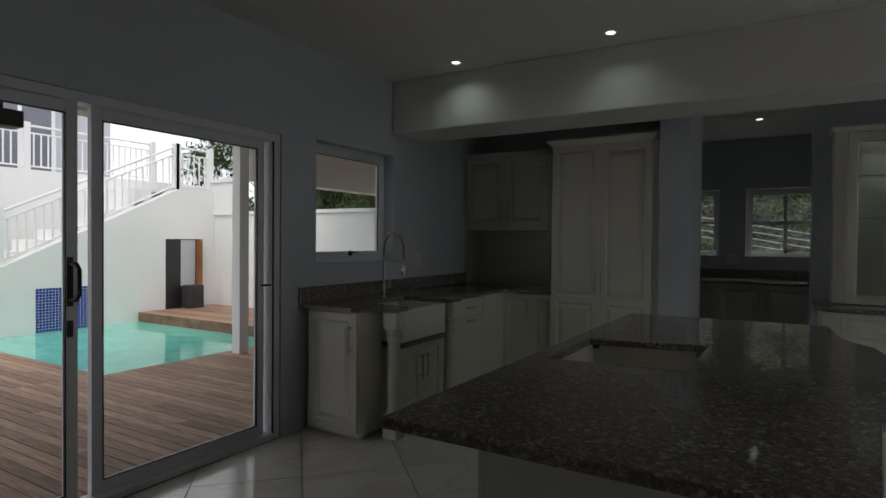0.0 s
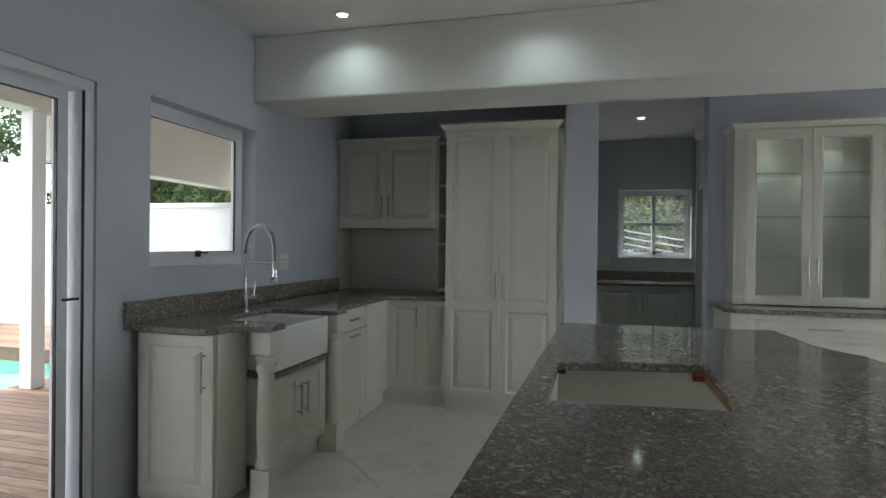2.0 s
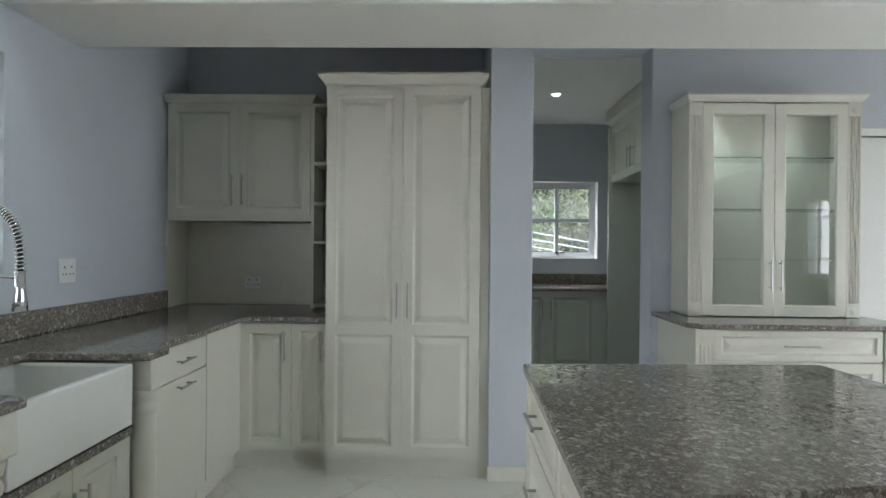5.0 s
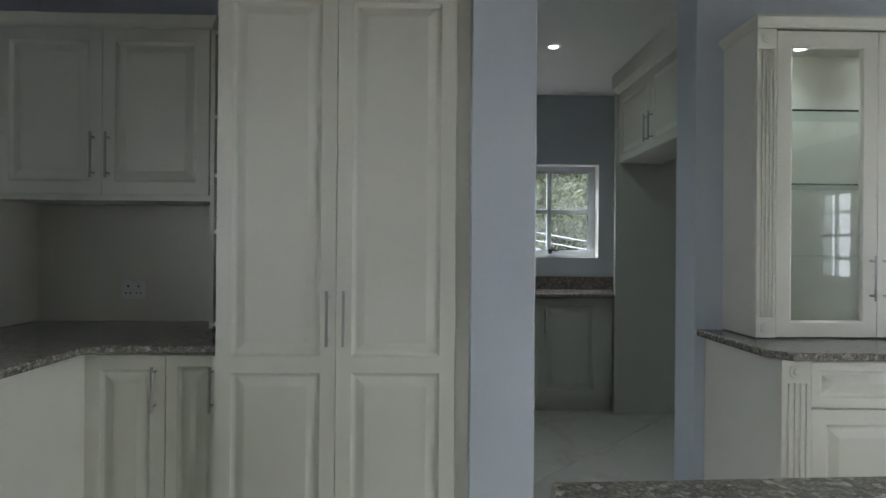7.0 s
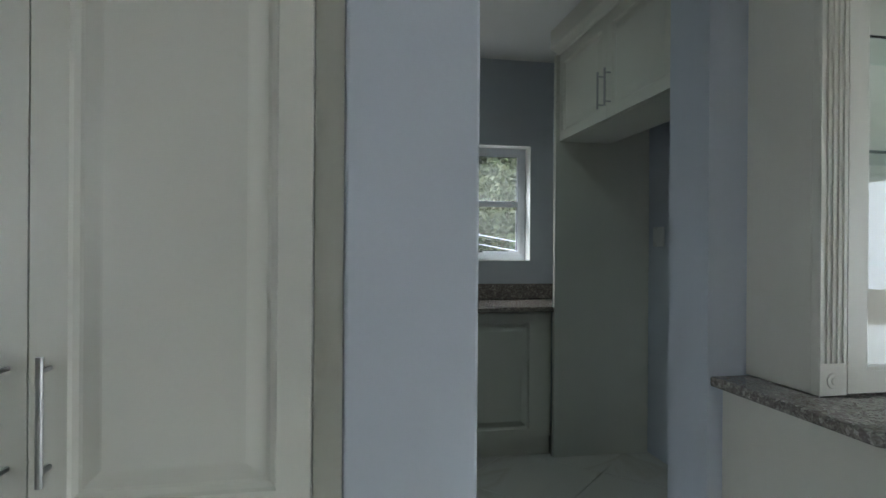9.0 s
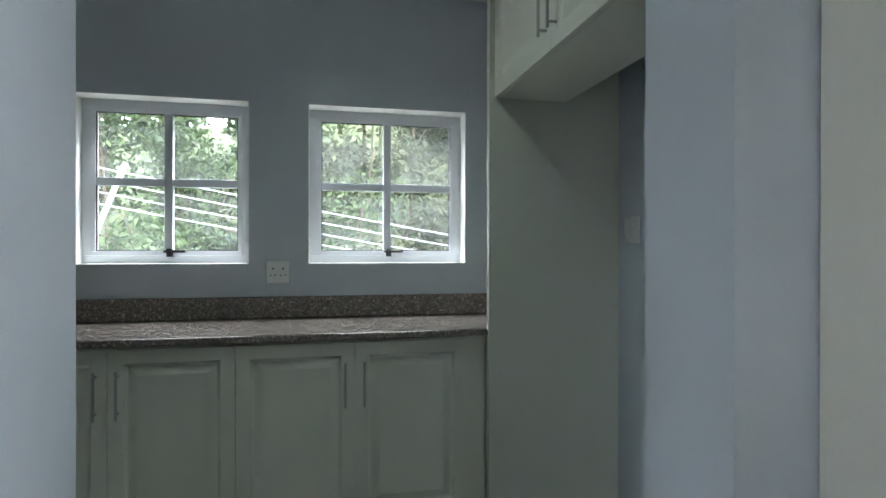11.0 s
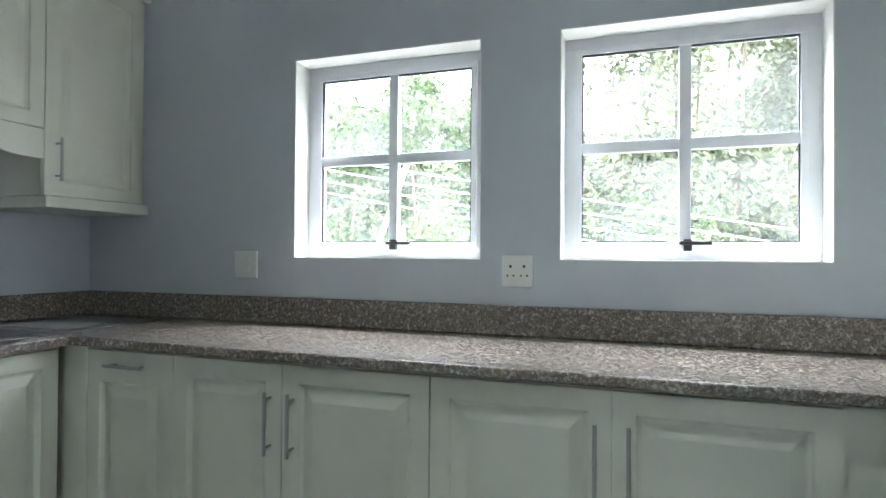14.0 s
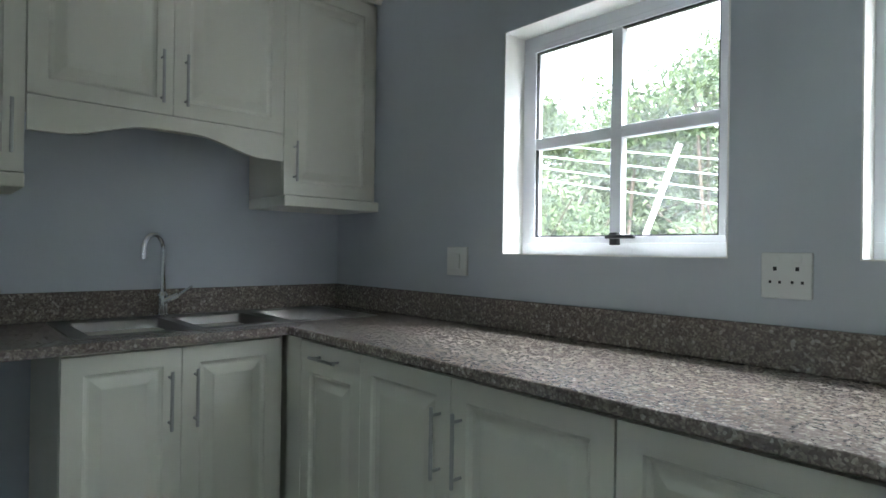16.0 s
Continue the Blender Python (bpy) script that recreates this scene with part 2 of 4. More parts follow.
def wall_xz(name, x0, x1, y0, y1, z0, z1, holes, mat, label=""):
    """A wall along x with through openings (x0, x1, z0, z1)."""
    bm = bmesh.new()
    xs = sorted({x0, x1, *[h[0] for h in holes], *[h[1] for h in holes]})
    zs = sorted({z0, z1, *[h[2] for h in holes], *[h[3] for h in holes]})
    cut_cells(bm, xs, zs, holes, lambda a, b, c, d: add_box(bm, a, b, y0, y1, c, d))
    return tagged(obj(name, bm, mat), label, "wall", kind="structure")


def wall_yz(name, x0, x1, y0, y1, z0, z1, holes, mat, label=""):
    bm = bmesh.new()
    ys = sorted({y0, y1, *[h[0] for h in holes], *[h[1] for h in holes]})
    zs = sorted({z0, z1, *[h[2] for h in holes], *[h[3] for h in holes]})
    cut_cells(bm, ys, zs, holes, lambda a, b, c, d: add_box(bm, x0, x1, a, b, c, d))
    return tagged(obj(name, bm, mat), label, "wall", kind="structure")


def cut_cells(bm, us, vs, holes, put):
    for a, b in zip(us, us[1:]):
        for c, d in zip(vs, vs[1:]):
            if not any(h[0] <= a and b <= h[1] and h[2] <= c and d <= h[3] for h in holes):
                put(a, b, c, d)
    bmesh.ops.remove_doubles(bm, verts=bm.verts[:], dist=1e-5)
    seen = {}
    for f in bm.faces:
        seen.setdefault(tuple(round(v, 4) for v in f.calc_center_median()), []).append(f)
    bmesh.ops.delete(bm, geom=[f for fs in seen.values() if len(fs) > 1 for f in fs], context="FACES")


def empty(name, m):
    ob = new(name)
    ob.empty_display_size = 0.1
    ob.matrix_world = m
    return ob


# ---------------------------------------------------------------- structure
tagged(boxes("floor", [(-2.9, 4.8, -3.4, 8.3, -0.12, -0.010)], M_GROUT), "pale grout bed under the floor tiles", "floor", kind="structure")
tagged(boxes("ceiling", [(-2.9, 4.8, -3.4, 5.93, 2.75, 2.9)], M_WHITE), "plain white painted kitchen ceiling", "ceiling", kind="structure")
tagged(boxes("ceiling_pantry", [(-2.6, 1.5, 5.931, 8.3, 2.65, 2.9)], M_WHITE), "plain white painted pantry ceiling", "ceiling", kind="structure")
wall_yz("wall_west", -2.90, -2.72, -3.4, 5.9, 0, 2.75, [(0.35, 2.95, 0.0, 2.08), (3.29, 4.265, 1.185, 2.107)], M_WALL, "blue grey plaster wall with sliding door and window")
wall_xz("wall_north_kitchen", -2.90, -0.645, 5.90, 5.93, 0, 2.75, [], M_WALL, "blue grey plaster wall behind kitchen cabinets")
tagged(boxes("wall_pier", [(-0.645, -0.405, 5.14, 5.93, 0, 2.75)], M_WALL, bevel=0.006), "blue grey plaster pier beside the pantry opening", "wall", kind="structure")
wall_xz("wall_north_dining", 0.452, 4.5, 5.70, 5.91, 0, 2.75, [(1.80, 2.64, 0, 2.065)], M_WALL, "blue grey plaster wall behind display cabinet")
tagged(boxes("wall_header", [(-0.405, 0.452, 5.70, 5.93, 2.65, 2.75)], M_WALL), "plaster header over pantry opening", "wall", kind="structure")
wall_yz("wall_east", 4.5, 4.7, -3.4, 5.91, 0, 2.75, [(1.3, 4.3, 0, 2.1), (0.15, 0.8, 0.9, 2.1)], M_WALL, "blue grey plaster wall with terrace door")
wall_xz("wall_south", -2.72, 4.5, -3.4, -3.2, 0, 2.75, [], M_WALL, "blue grey plaster wall")
tagged(boxes("beam", [(-2.72, 4.5, 4.235, 4.755, 2.298, 2.75)], M_WHITE, bevel=0.012), "white plastered ceiling beam across the kitchen", "beam", kind="structure")
wall_xz("wall_pantry_north", -2.6, 1.5, 8.09, 8.32, 0, 2.65, [(-1.235, -0.428, 1.205, 2.035), (-0.135, 0.707, 1.205, 2.035)], M_WALL, "blue grey pantry wall with two windows")
tagged(boxes("wall_pantry_west", [(-2.6, -2.38, 5.931, 8.09, 0, 2.65)], M_WALL), "blue grey pantry wall behind sink", "wall", kind="structure")
tagged(boxes("wall_pantry_east", [(1.29, 1.5, 5.911, 8.09, 0, 2.65)], M_WALL), "blue grey pantry wall beside fridge space", "wall", kind="structure")
tagged(boxes("baseboard", [(-0.65, -0.395, 5.128, 5.14, 0, 0.085), (-0.405, -0.395, 5.14, 5.93, 0, 0.085)], M_CREAM, bevel=0.003), "cream painted skirting round the pier", "skirting", kind="structure")

for xa, xb in ((-1.235, -0.428), (-0.135, 0.707)):
    tagged(boxes("window_reveal", [(xa, xa + 0.004, 8.088, 8.2, 1.205, 2.035), (xb - 0.004, xb, 8.088, 8.2, 1.205, 2.035), (xa + 0.004, xb - 0.004, 8.088, 8.2, 2.031, 2.035), (xa + 0.004, xb - 0.004, 8.088, 8.2, 1.205, 1.209)], M_WHITE),
           "white painted window reveal in pantry wall", "trim", kind="structure")
# terrace beyond the east door
tagged(boxes("terrace", [(4.7, 9.0, -2.0, 6.5, -0.2, -0.03)], M_OUTWALL), "pale paved terrace outside the dining room", "terrace", kind="structure")


# ---------------------------------------------------------------- joinery
def panel_door(name, w, h, mat, panels=None, margin=0.055, parent=None, thick=0.02, glass=False):
    """A framed door, front at y = 0 looking to -y, with raised panels at the heights given (z0, z1)."""
    bm = bmesh.new()
    panels = panels or [(margin, h - margin)]
    q = lambda *p: bm.faces.new([bm.verts.new(v) for v in p])
    flat = lambda x0, x1, z0, z1, y=0.0: q((x0, y, z0), (x1, y, z0), (x1, y, z1), (x0, y, z1))
    flat(0, margin, 0, h), flat(w - margin, w, 0, h)
    edges = [0] + [z for p in panels for z in p] + [h]
    for a, b in zip(edges[::2], edges[1::2]):
        flat(margin, w - margin, a, b)
    steps = [(0, 0), (0.004, 0.007), (0.012, 0.012), (0.018, 0.012), (0.046, 0.002), (0.050, 0.001)]
    for z0, z1 in panels:
        x0, x1 = margin, w - margin
        if glass:
            for ring in (((0, 0), (0.008, 0.006)), ((0.008, 0.006), (0.008, thick))):
                (i, d), (j, e) = ring
                A = [(x0 + i, d, z0 + i), (x1 - i, d, z0 + i), (x1 - i, d, z1 - i), (x0 + i, d, z1 - i)]
                B = [(x0 + j, e, z0 + j), (x1 - j, e, z0 + j), (x1 - j, e, z1 - j), (x0 + j, e, z1 - j)]
                for k in range(4):
                    q(A[k], A[(k + 1) % 4], B[(k + 1) % 4], B[k])
            continue
        for (i, d), (j, e) in zip(steps, steps[1:]):
            A = [(x0 + i, d, z0 + i), (x1 - i, d, z0 + i), (x1 - i, d, z1 - i), (x0 + i, d, z1 - i)]
            B = [(x0 + j, e, z0 + j), (x1 - j, e, z0 + j), (x1 - j, e, z1 - j), (x0 + j, e, z1 - j)]
            for k in range(4):
                q(A[k], A[(k + 1) % 4], B[(k + 1) % 4], B[k])
        i, d = steps[-1]
        flat(x0 + i, x1 - i, z0 + i, z1 - i, d)
    c = [(0, 0), (w, 0), (w, h), (0, h)]
    for k in range(4):
        (xa, za), (xb, zb) = c[k], c[(k + 1) % 4]
        q((xa, 0, za), (xa, thick, za), (xb, thick, zb), (xb, 0, zb))
    if glass:
        for a, b, c_, d in ((0, margin, 0, h), (w - margin, w, 0, h), (margin, w - margin, 0, panels[0][0]), (margin, w - margin, panels[0][1], h)):
            q((a, thick, c_), (a, thick, d), (b, thick, d), (b, thick, c_))
    else:
        q((0, thick, 0), (0, thick, h), (w, thick, h), (w, thick, 0))
    bmesh.ops.remove_doubles(bm, verts=bm.verts[:], dist=1e-5)
    bmesh.ops.recalc_face_normals(bm, faces=bm.faces[:])
    return obj(name, bm, mat, parent)


def bar_handle(parent, x, z, length, upright=True):
    bm = bmesh.new()
    h = length / 2
    u = Vector((0, 0, 1)) if upright else Vector((1, 0, 0))
    o = Vector((x, -0.032, z))
    add_rod(bm, o - u * h, o + u * h, 0.0055)
    for s in (-1, 1):
        e = o + u * s * (h - 0.022)
        add_rod(bm, e, e + Vector((0, 0.033, 0)), 0.0045, 8)
    return tagged(obj("handle", bm, M_STEEL, parent, smooth=False), "brushed steel bar handle")


def cabinet(name, label, at, rz, w, d, z0, z1, doors=(), plinth=0.12, group="fitted kitchen cabinets", body=None, cornice=0.0, mat=M_CREAM):
    """Front left floor corner at `at`; doors: (x0, x1, z0, z1, handle, panels). handle: (x, z, length, upright) from the door's corner."""
    top = tagged(empty(name, pose(*at, 0, 0, rz)), label, "cabinet", group)
    if body is None:
        body = [(0, w, 0.021, d, z0, z1)]
    boxes("body", body, mat, top, 0.0015)
    if plinth and z0 > 0:
        boxes("plinth", [(0, w, 0.05, 0.07, 0, z0)], mat, top, 0.001)
    if cornice:
        bm = bmesh.new()
        prof = [(0.0, 0.0), (0.012, 0.006), (0.016, 0.016), (0.04, 0.04), (0.045, 0.046), (0.045, cornice), (-0.02, cornice), (-0.02, 0)]
        rings = []
        for o, z in prof:
            rings.append([bm.verts.new(p) for p in ((-o, d, z1 + z), (-o, -o, z1 + z), (w + o * 0.9, -o, z1 + z), (w + o * 0.9, d, z1 + z))])
        for a, b in zip(rings, rings[1:]):
            for k in range(3):
                bm.faces.new((a[k], a[k + 1], b[k + 1], b[k]))
        bm.faces.new([rings[5][0], rings[5][1], rings[5][2], rings[5][3]])
        bmesh.ops.recalc_face_normals(bm, faces=bm.faces[:])
        obj("cornice", bm, mat, top)
    for x0, x1, a, b, hand, panels in doors:
        g = 0.0015
        plain = panels == "plain"
        if plain:
            dr = boxes("door", [(0, x1 - x0 - 2 * g, 0, 0.02, 0, b - a - 2 * g)], mat, top, 0.003)
        else:
            m = 0.03 if b - a < 0.22 else min(0.055, (x1 - x0) * 0.2)
            dr = panel_door("door" if b - a > 0.22 else "drawer_front", x1 - x0 - 2 * g, b - a - 2 * g, mat, panels, m, top)
        dr.location = (x0 + g, 0, a + g)
        if hand:
            bar_handle(dr, *hand)
    return top


def tops(name, label, ob, group="granite worktops"):
    return tagged(ob, label, "worktop", group)


# tall larder cupboard
W = 0.868
cabinet("tall_cupboard", "tall cream two-door larder cupboard with steel bar handles", (-1.568, 5.13, 0), 0, W, 0.74, 0.13, 2.222,
        [(0, W / 2, 0.13, 2.222, (W / 2 - 0.03, 0.885, 0.2, True), [(0.055, 0.685), (0.745, 2.035)]),
         (W / 2, W, 0.13, 2.222, (0.03, 0.885, 0.2, True), [(0.055, 0.685), (0.745, 2.035)])], cornice=0.06)
tagged(boxes("filler_strip", [(-0.698, -0.647, 5.17, 5.19, 0.0, 2.222)], M_CREAM), "cream filler strip beside larder cupboard", "trim", kind="structure")
# upper wall cabinet with open rack
UW = 0.946
cabinet("wall_cabinet", "cream two-door wall cabinet with steel handles", (-2.718, 5.60, 0), 0, UW, 0.295, 1.475, 2.235,
        [(0.01, UW / 2, 1.50, 2.235, (UW / 2 - 0.045, 0.17, 0.2, True), None), (UW / 2, UW - 0.005, 1.50, 2.235, (0.03, 0.17, 0.2, True), None)], plinth=0, cornice=0.05)
rack = tagged(empty("bottle_rack", pose(-1.77, 5.60, 0)), "narrow open cream bottle rack on the worktop", "rack", "fitted kitchen cabinets")
boxes("side", [(0, 0.018, 0, 0.29, 0.91, 2.235), (0.183, 0.2, 0, 0.29, 0.91, 2.235)], M_CREAM, rack, 0.001)
boxes("back", [(0.018, 0.183, 0.27, 0.29, 0.91, 2.235)], M_SHADOW, rack)
for z in (0.92, 1.33, 1.58, 1.84, 2.215):
    boxes("shelf", [(0.018, 0.183, 0.002, 0.27, z, z + 0.018)], M_CREAM, rack, 0.001)
tagged(boxes("back_panel", [(-2.70, -1.775, 5.882, 5.898, 0.908, 1.474), (-2.718, -2.70, 5.60, 5.898, 0.908, 1.474)], M_CREAM, bevel=0.001), "cream painted panel behind worktop", "panel", "fitted kitchen cabinets")
# base cabinets below
cabinet("base_cabinet", "cream base cabinet with two raised panel doors", (-2.08, 5.21, 0), 0, 0.51, 0.66, 0.13, 0.874,
        [(0.0, 0.30, 0.13, 0.865, (0.262, 0.61, 0.17, True), None), (0.30, 0.505, 0.13, 0.865, (0.172, 0.61, 0.17, True), None)])
# run along the west wall, facing the room
cabinet("drawer_cabinet", "cream base cabinet with drawer over door", (-2.08, 4.24, 0), 90, 0.52, 0.60, 0.13, 0.874,
        [(0.0, 0.52, 0.715, 0.865, (0.26, 0.075, 0.14, False), "plain"), (0.0, 0.52, 0.13, 0.71, (0.26, 0.545, 0.14, False), "plain")])
tagged(boxes("corner_panel", [(-2.68, -2.08, 4.765, 5.225, 0.13, 0.874), (-2.6, -2.13, 4.765, 5.262, 0, 0.13), (-2.13, -2.075, 5.262, 5.28, 0, 0.13), (-2.13, -2.078, 5.213, 5.24, 0.13, 0.874)], M_CREAM, bevel=0.002), "plain cream corner cabinet panel", "cabinet", "fitted kitchen cabinets")
cabinet("end_cabinet", "narrow cream end cabinet with one panelled door", (-2.68, 3.15, 0), 0, 0.47, 0.27, 0.02, 0.874,
        [(0.03, 0.46, 0.05, 0.865, (0.385, 0.64, 0.2, True), None)])
cabinet("sink_cabinet", "cream sink cabinet with two doors under apron sink", (-2.07, 3.43, 0), 90, 0.62, 0.59, 0.13, 0.60,
        [(0.01, 0.31, 0.13, 0.6, (0.262, 0.30, 0.19, True), None), (0.31, 0.61, 0.13, 0.6, (0.035, 0.30, 0.19, True), None)])


def post(x, y):
    top = tagged(empty("turned_post", pose(x, y, 0)), "turned cream wooden corner post beside the apron sink", "post", "turned posts")
    boxes("foot", [(-0.055, 0.055, -0.055, 0.055, 0, 0.17)], M_CREAM, top, 0.004)
    bm = bmesh.new()
    add_lathe(bm, 0, 0, [(0.05, 0.17), (0.052, 0.18), (0.045, 0.2), (0.04, 0.22), (0.043, 0.26), (0.046, 0.40), (0.044, 0.60), (0.041, 0.655), (0.05, 0.665),
                         (0.053, 0.68), (0.048, 0.695), (0.042, 0.705), (0.05, 0.715), (0.056, 0.735), (0.056, 0.755)])
    obj("shaft", bm, M_CREAM, top, smooth=True)
    boxes("block", [(-0.058, 0.058, -0.058, 0.058, 0.755, 0.873)], M_CREAM, top, 0.006)


tagged(boxes("side_filler", [(-2.11, -2.08, 4.053, 4.085, 0.0, 0.60)], M_CREAM, bevel=0.002), "narrow cream filler strip between sink cabinet and post", "cabinet", "fitted kitchen cabinets")
post(-2.055, 3.355)
post(-2.055, 4.135)

# apron sink
def apron_sink():
    top = tagged(empty("apron_sink", pose(-2.045, 3.44, 0)), "white glazed fireclay apron front sink", "sink")
    bm = bmesh.new()
    o = [(-0.46, 0), (0, 0), (0, 0.6), (-0.46, 0.6)]
    rings = [(0.0, 0.64), (0.0, 0.868), (0.022, 0.872), (0.028, 0.86), (0.04, 0.68)]
    loops = []
    for ins, z in rings:
        loops.append([bm.verts.new((x + (ins if x < -0.2 else -ins), y + (ins if y < 0.3 else -ins), z)) for x, y in o])
    for a, b in zip(loops, loops[1:]):
        for k in range(4):
            bm.faces.new((a[k], a[(k + 1) % 4], b[(k + 1) % 4], b[k]))
    bm.faces.new(loops[-1]), bm.faces.new(loops[0][::-1])
    bmesh.ops.recalc_face_normals(bm, faces=bm.faces[:])
    obj("basin", bm, M_CERAMIC, top, 0.006)
    bm = bmesh.new()
    add_rod(bm, (-0.23, 0.3, 0.679), (-0.23, 0.3, 0.684), 0.045, 24)
    obj("waste", bm, M_CHROME, top)


apron_sink()
tagged(boxes("ledge", [(-2.6, -2.045, 3.43, 4.05, 0.603, 0.635)], M_STONE, bevel=0.003), "granite ledge carrying the apron sink", "ledge", "granite worktops")
west_top = [(-2.717, 3.11), (-2.24, 3.11), (-2.19, 3.15), (-2.17, 3.24), (-2.07, 3.275), (-1.99, 3.31), (-1.985, 3.43), (-2.045, 3.445), (-2.44, 3.445), (-2.44, 4.035),
            (-2.045, 4.035), (-1.985, 4.05), (-1.985, 4.19), (-2.02, 4.235), (-2.05, 4.26), (-2.05, 5.14), (-2.01, 5.18), (-1.572, 5.18), (-1.572, 5.88), (-2.717, 5.88)]
tops("worktop", "polished brown-grey granite worktop with sink cut-out", slab("worktop", west_top, 0.875, 0.905, M_STONE, bevel=0.006))
tops("upstand", "granite upstand on blue grey wall", boxes("upstand", [(-2.717, -2.695, 3.11, 5.598, 0.906, 1.02)], M_STONE, bevel=0.003))

# spring tap on the worktop
def spring_tap():
    x, y = -2.50, 3.83
    top = tagged(empty("spring_tap", pose(x, y, 0.905)), "chrome pull-down spring kitchen tap on granite worktop", "tap")
    bm = bmesh.new()
    add_lathe(bm, 0, 0, [(0.026, 0.0), (0.026, 0.012), (0.02, 0.016), (0.02, 0.10), (0.014, 0.105), (0.012, 0.36)])
    add_rod(bm, (0, 0, 0.30), (0.262, -0.10, 0.30), 0.006)
    add_rod(bm, (0.0, 0.015, 0.075), (0.0, 0.10, 0.075), 0.016)
    add_rod(bm, (0.0, 0.085, 0.075), (0.01, 0.09, 0.17), 0.005)
    obj("body", bm, M_CHROME, top, smooth=False)
    pts, arc = [], []
    for i in range(41):
        a = math.pi * i / 40
        s = 0.1 - 0.1 * math.cos(a)
        arc.append(Vector((s * 1.31, s * -0.5, 0.36 + 0.165 * math.sin(a))))
    arc += [Vector((0.262, -0.10, 0.36 - 0.012 * k)) for k in range(1, 5)]
    tube("hose", arc, 0.008, M_BLACK, top, 3)
    turns, per = 44, 10
    for i in range(turns * per):
        f = i / (turns * per) * (len(arc) - 1)
        k = int(f)
        c = arc[k].lerp(arc[min(k + 1, len(arc) - 1)], f - k)
        t = (arc[min(k + 1, len(arc) - 1)] - arc[max(k - 1, 0)]).normalized()
        u = t.cross(Vector((-0.38, -0.92, 0))).normalized()
        v = t.cross(u)
        a = 2 * math.pi * i / per
        pts.append(c + 0.0135 * (u * math.cos(a) + v * math.sin(a)))
    tube("spring", pts, 0.0028, M_CHROME, top, 2)
    bm = bmesh.new()
    add_lathe(bm, 0.262, -0.10, [(0.012, 0.19), (0.022, 0.192), (0.02, 0.23), (0.015, 0.26), (0.015, 0.32)])
    obj("spray_head", bm, M_CHROME, top, smooth=True)


spring_tap()


def socket(name, m, label, w=0.115, h=0.115, holes=True):
    """A plate in the wall, front to -y."""
    top = tagged(empty(name, m), label, "socket" if holes else "switch", "wall plates")
    boxes("plate", [(-w / 2, w / 2, -0.011, 0, -h / 2, h / 2)], M_PLASTIC, top, 0.003)
    if holes:
        its = []
        for cx in (-0.025, 0.025):
            its += [(cx - 0.004, cx + 0.004, -0.0122, -0.0105, 0.012, 0.022), (cx - 0.014, cx - 0.008, -0.0122, -0.0105, -0.02, -0.013), (cx + 0.008, cx + 0.014, -0.0122, -0.0105, -0.02, -0.013)]
        tagged(boxes("pin_hole", its, M_BLACK, top), kind="stuff")
        for cx in (-0.025, 0.025):
            boxes("rocker", [(cx - 0.01, cx + 0.01, -0.014, -0.011, 0.033, 0.05)], M_PLASTIC, top, 0.001)
    else:
        boxes("rocker", [(-0.018, 0.018, -0.014, -0.011, -0.03, 0.03)], M_PLASTIC, top, 0.002)


socket("wall_socket", pose(-2.72, 4.65, 1.185, 0, 0, 90), "white double wall socket above granite worktop")
socket("wall_socket", pose(-2.24, 5.881, 1.06), "white double wall socket on cream back panel", 0.12, 0.09)
socket("wall_socket", pose(-0.285, 8.09, 1.165), "white double wall socket between pantry windows")
socket("light_switch", pose(-1.47, 8.09, 1.175), "white blank switch plate on pantry wall", 0.115, 0.115, False)
socket("light_switch", pose(1.29, 7.36, 1.37, 0, 0, -90), "white switch plate in fridge space", 0.115, 0.12, False)


